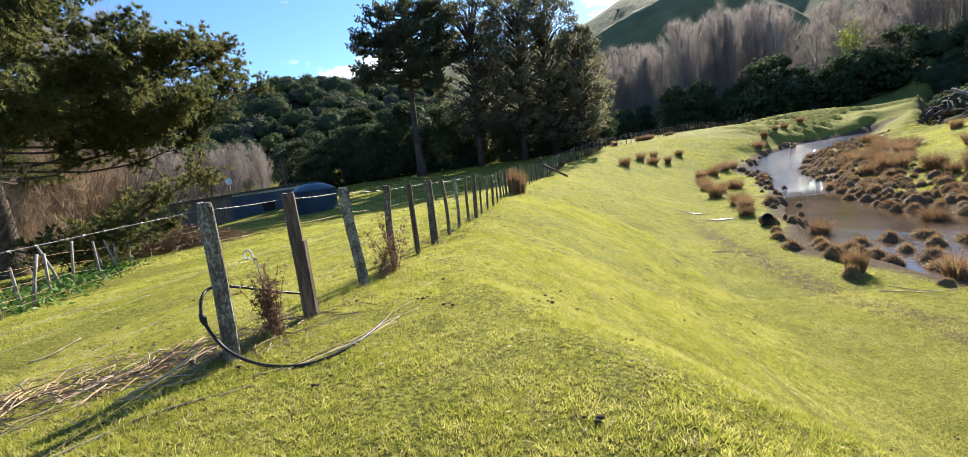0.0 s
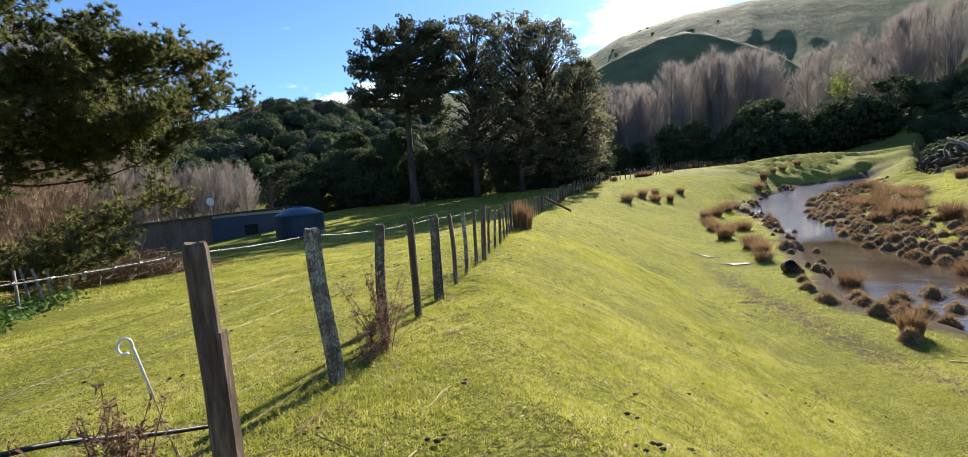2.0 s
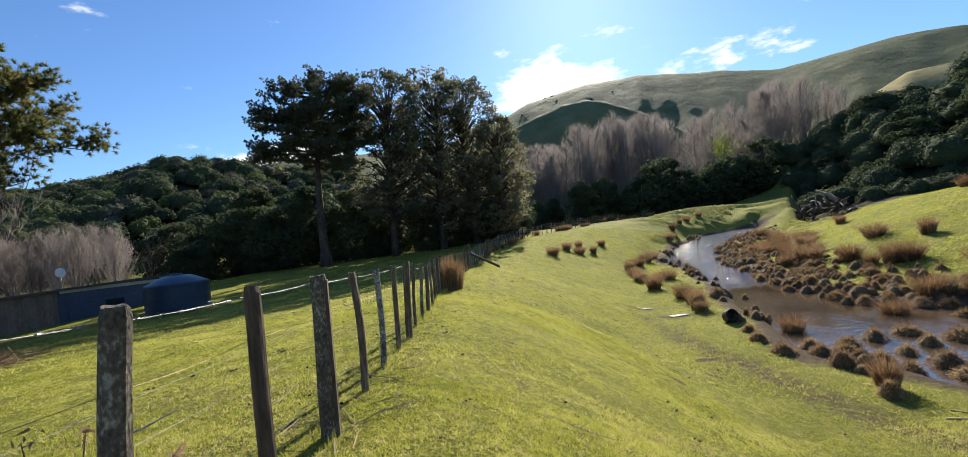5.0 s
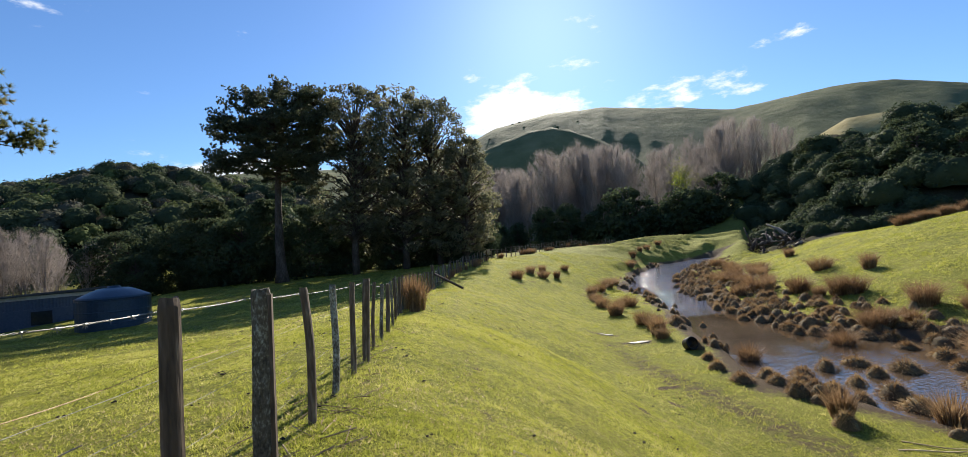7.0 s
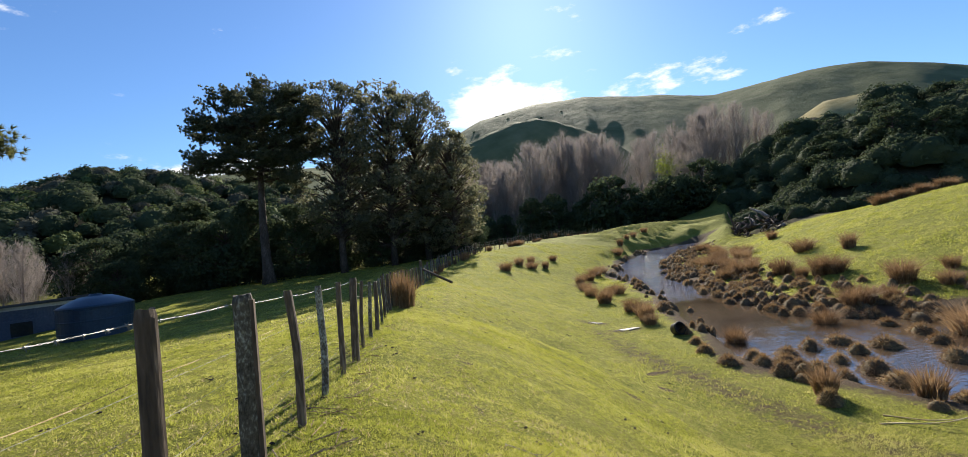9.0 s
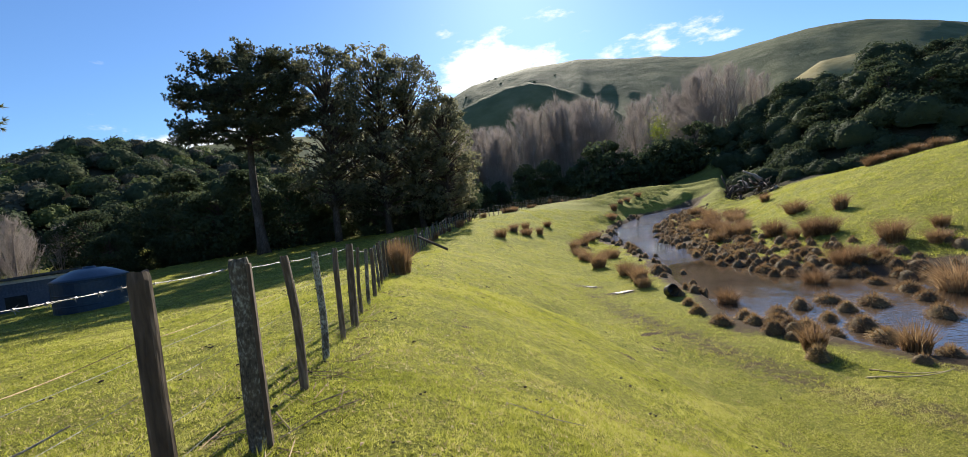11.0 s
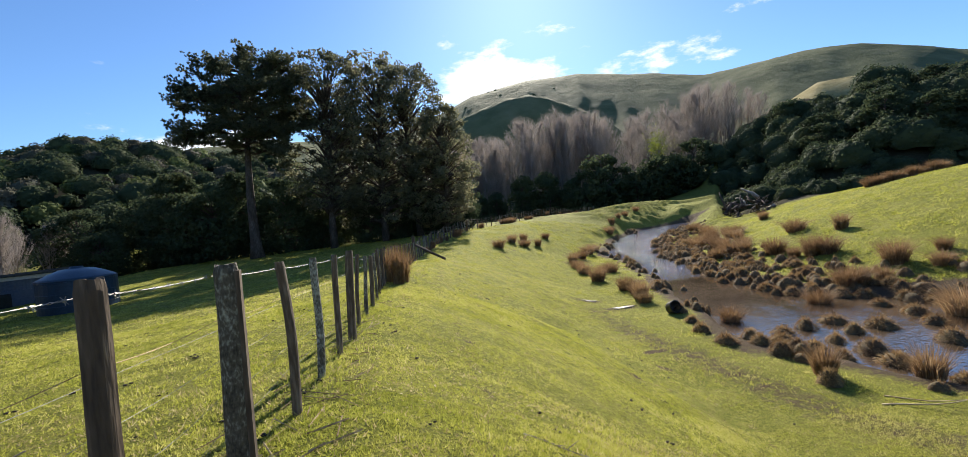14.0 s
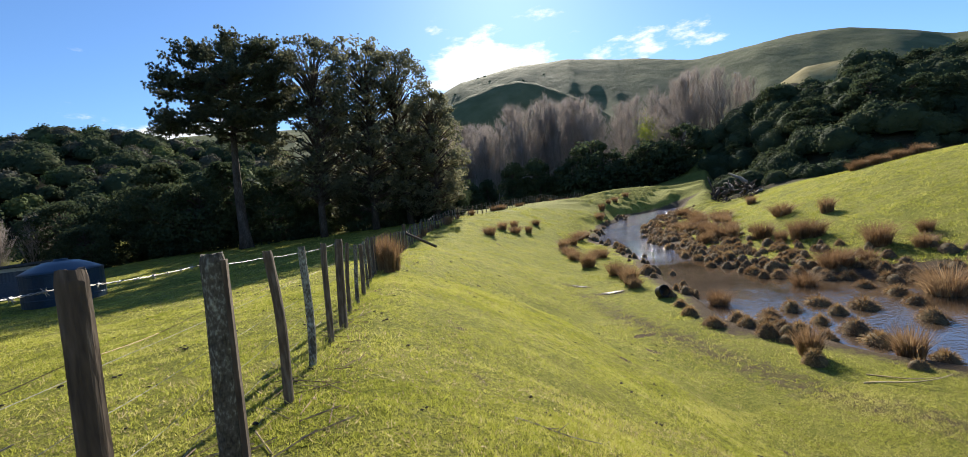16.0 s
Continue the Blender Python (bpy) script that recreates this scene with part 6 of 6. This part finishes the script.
stick(12.4, 12.5, -0.9, 1.5, 0.018, 0, 0.12, STRAW, "bleached stick beside the pond", 8)
stick(-4.4, 4.0, 1.0, 0.45, 0.016, 0, 0.08, STRAW, "curled pale bark strip on the paddock", 9)
stick(1.9, 6.3, -0.8, 0.5, 0.008, 0, 0.0, STRAW, "dry pale stick lying on the turf", 10)
stick(2.3, 8.0, -0.35, 0.45, 0.007, 1, 0.0, DEADWOOD, "grey forked stick lying on the turf", 11)
stick(-0.75, 7.0, 0.5, 0.8, 0.008, 1, 0.0, DEADWOOD, "grey forked stick lying on the turf", 12)
stick(-0.45, 6.6, 0.9, 0.5, 0.006, 0, 0.0, STRAW, "dry pale stick lying on the turf", 13)
stick(0.9, 3.9, 0.5, 0.4, 0.006, 0, 0.0, STRAW, "dry pale stick lying on the turf", 14)
stick(-2.9, 9.6, 0.1, 0.6, 0.014, 2, 0.12, DEADWOOD, "knotted grey branch on the paddock", 15)
stick(-0.55, 4.7, 1.1, 0.45, 0.007, 0, 0.0, STRAW, "dry pale stick lying on the turf", 16)

def flat_scraps(buf, at, size):
    """Curled leaf scraps lying nearly flat."""
    n = len(at)
    a = rng.uniform(0, 2 * np.pi, n)
    ln = size * rng.uniform(0.5, 1.4, (n, 1))
    w = np.stack([np.cos(a), np.sin(a), rng.normal(0, 0.25, n)], -1) * ln
    s = np.stack([-np.sin(a), np.cos(a), rng.normal(0, 0.2, n)], -1) * ln * 0.35
    up = np.array([0, 0, 0.25]) * ln
    v = np.stack([at - w, at + s + up, at + w, at - s + up], 1).reshape(-1, 3)
    k = np.arange(n)[:, None] * 4
    buf.add(v, np.concatenate([k + [0, 1, 3], k + [1, 2, 3]]))


# straw and bark litter under the fence
rng = np.random.default_rng(71)
buf = Buf()
n = 620
f = rng.uniform(0, 1, n)
c = np.stack([-3.9 + 2.1 * f + rng.normal(0, 0.26, n), 2.35 + 1.2 * f + rng.normal(0, 0.34, n)], -1)
for k, (x, y) in enumerate(c):
    a = 0.5 + rng.normal(0, 1.6)
    ln = rng.uniform(0.04, 0.5) ** 1.2
    w = np.array([math.cos(a), math.sin(a)]) * ln / 2
    hh = rng.uniform(0.005, 0.05)
    p = [(x - w[0], y - w[1], ground_z(x - w[0], y - w[1]) + hh), (x, y, ground_z(x, y) + hh + 0.01), (x + w[0], y + w[1], ground_z(x + w[0], y + w[1]) + rng.uniform(0.005, 0.06))]
    tube(buf, p, rng.uniform(0.002, 0.0065), 4, False)
n = 260
y = rng.uniform(3, 16, n)
x = fence_x(y) + rng.normal(-0.05, 0.3, n)
for x, y in zip(x, y):
    a = 1.35 + rng.normal(0, 0.8)
    ln = rng.uniform(0.05, 0.5)
    w = np.array([math.cos(a), math.sin(a)]) * ln / 2
    p = [(x - w[0], y - w[1], ground_z(x - w[0], y - w[1]) + 0.01), (x + w[0], y + w[1], ground_z(x + w[0], y + w[1]) + rng.uniform(0.005, 0.05))]
    tube(buf, p, rng.uniform(0.002, 0.006), 4, False)
tagged(part("straw_litter", buf.mesh("straw_litter", LITTER)), "dry straw, bark and twigs strewn along the fence", "litter", kind="stuff")
buf = Buf()
n = 2600
y = 0.5 + 15 * rng.uniform(0, 1, n) ** 1.2
x = rng.uniform(-5.5, 6.0, n)
p = np.stack([x, y, land(x, y) + 0.02], -1)
flat_scraps(buf, p, 0.015)
n = 170
y = rng.uniform(2.0, 12, n)
x = fence_x(y) + rng.uniform(0.0, 2.6, n)
flat_scraps(buf, np.stack([x, y, land(x, y) + 0.014], -1), 0.024)
tagged(part("fallen_leaves", buf.mesh("fallen_leaves", STRAW)), "pale dry leaf scraps scattered over the turf", "litter", kind="stuff")

# dark clods and droppings on the turf
rng = np.random.default_rng(75)
ico = np.array([(math.cos(a) * c, math.sin(a) * c, h) for c, h, n0 in ((0.75, -0.3, 7), (1.0, 0.15, 7), (0.55, 0.7, 7)) for a in np.arange(n0) * 2 * math.pi / n0] + [(0, 0, 0.85)])
ico_q = [(r0 * 7 + j, r0 * 7 + (j + 1) % 7, r0 * 7 + 7 + (j + 1) % 7, r0 * 7 + 7 + j) for r0 in range(2) for j in range(7)]
ico_t = [(14 + j, 14 + (j + 1) % 7, 21) for j in range(7)]
buf = Buf()
n = 230
y = 1.0 + 27 * rng.uniform(0, 1, n) ** 1.3
x = fence_x(y) + rng.uniform(-6.0, 9.0, n)
for x, y in zip(x, y):
    m = rng.integers(1, 4)
    for _ in range(m):
        px, py = x + rng.normal(0, 0.035), y + rng.normal(0, 0.035)
        sz = rng.uniform(0.007, 0.02) * (1 + 0.03 * y)
        buf.add(ico * (1 + rng.normal(0, 0.13, ico.shape)) * sz * [1.2, 1.0, 0.75] + [px, py, ground_z(px, py) + 0.5 * sz + 0.008], ico_t, ico_q)
tagged(part("clods", buf.mesh("clods", CLOD, True)), "dark clods and sheep droppings scattered over the turf", "clods", kind="stuff")

# root wad and dead logs at the head of the pond
rng = np.random.default_rng(81)
heap = new("dead_log_heap")
tagged(heap, "heap of grey dead logs and roots", "logs")
for k in range(74):
    f = rng.uniform(-1, 1)
    a = radians(47.2 + 2.6 * f)
    dd = 86 + rng.normal(0, 1.1)
    c = np.array([dd * math.sin(a), 5 + dd * math.cos(a)])
    z = ground_z(*c)
    big = k < 24
    p = limb_path((c[0], c[1], z + rng.uniform(0, 2.2) * (1 - f * f)), rng.normal(0, 1, 3) * [1, 1, 0.6] + [0, 0, 0.45], rng.uniform(2.0, 5.0) if big else rng.uniform(1.4, 3.0), -0.25, 6, 0.28)
    p[:, 2] = np.maximum(p[:, 2], z - 0.05)
    r0 = rng.uniform(0.16, 0.42) if big else rng.uniform(0.05, 0.13)
    buf = Buf()
    tube(buf, p, np.linspace(r0, r0 * 0.3, 6), 6)
    part("log", buf.mesh("log", DEADWOOD if k % 9 == 0 else BARK, True), heap)

# ---------------------------------------------------------------- turf
def turf(name, clumps, per, xr, yr, length, width, spread_r, keep, seed, mat=None, label="short grazed green grass"):
    """Tufts of short blades standing on the ground, thicker in patches."""
    r = np.random.default_rng(seed)
    cx, cy = r.uniform(*xr, clumps), r.uniform(*yr, clumps)
    d = cx - fence_x(cy)
    clump = vnoise(cx * 0.28 / spread_r**0.6, cy * 0.28 / spread_r**0.6, 16)
    ok = keep(cx, cy, d) & (vnoise(cx * 1.3, cy * 1.3, 5) * 0.45 + vnoise(cx * 5, cy * 5, 6) * 0.35 + clump * 0.45 > r.uniform(0.15, 0.85, clumps))
    clump = clump[ok]
    cx, cy = cx[ok], cy[ok]
    size = r.uniform(0.5, 1.35, len(cx)) * (0.5 + 0.7 * vnoise(cx * 0.8, cy * 0.8, 8)) * (0.8 + 0.5 * clump)
    x, y, size = np.repeat(cx, per), np.repeat(cy, per), np.repeat(size, per)
    n = len(x)
    ox, oy = r.normal(0, spread_r, n), r.normal(0, spread_r, n)
    foot = np.stack([x + ox * size, y + oy * size, land(x + ox * size, y + oy * size) - 0.004], -1)
    tall = (length * size * r.uniform(0.5, 1.2, n))[:, None]
    way = np.stack([r.normal(0, 0.5, n) + ox / spread_r * 0.35, r.normal(0, 0.5, n) + oy / spread_r * 0.35, np.ones(n)], -1)
    a = r.uniform(0, np.pi, n)
    side = np.stack([np.cos(a), np.sin(a), np.zeros(n)], -1) * width * r.uniform(0.6, 1.4, (n, 1))
    v = np.stack([foot - side, foot + side, foot + way * tall], 1).reshape(-1, 3)
    me = Buf().add(v, np.arange(3 * n).reshape(-1, 3)).mesh(name, mat or BLADE)
    return tagged(part(name, me), label, "grass", kind="stuff")


turf("grass", 190000, 5, (-4.5, 4.5), (0.0, 9.5), 0.032, 0.0032, 0.012, lambda x, y, d: d > -3.2, 1)
turf("grass", 115000, 5, (-9.0, 7.0), (3.5, 20.0), 0.036, 0.006, 0.022, lambda x, y, d: (np.hypot(x, y - 3) > 6.0) & (d < 7), 2)
turf("grass", 110000, 4, (-18.0, 24.0), (9.0, 58.0), 0.065, 0.0125, 0.055, lambda x, y, d: (np.hypot(x, y - 3) > 14.0) & (pond(x, y) < -0.7), 3)
turf("grass", 9000, 8, (-3.2, 2.5), (2.0, 20.0), 0.13, 0.0025, 0.02, lambda x, y, d: np.abs(d) < 0.22, 4)
turf("grass", 40000, 5, (22.0, 62.0), (12.0, 62.0), 0.10, 0.026, 0.08, lambda x, y, d: pond(x, y) < -0.8, 5)
turf("grass", 60000, 5, (4.0, 15.0), (1.0, 13.0), 0.04, 0.0055, 0.035, lambda x, y, d: (d > 6) & (pond(x, y) < -0.6), 6)
turf("dry_grass", 17000, 5, (-4.5, 5.0), (0.0, 11.0), 0.035, 0.005, 0.02, lambda x, y, d: d > -3.2, 7, DRYBLADE, "bleached dry blades among the turf")
turf("dry_grass", 9000, 4, (-8.0, 12.0), (6.0, 32.0), 0.05, 0.008, 0.05, lambda x, y, d: pond(x, y) < -0.6, 8, DRYBLADE, "bleached dry blades among the turf")
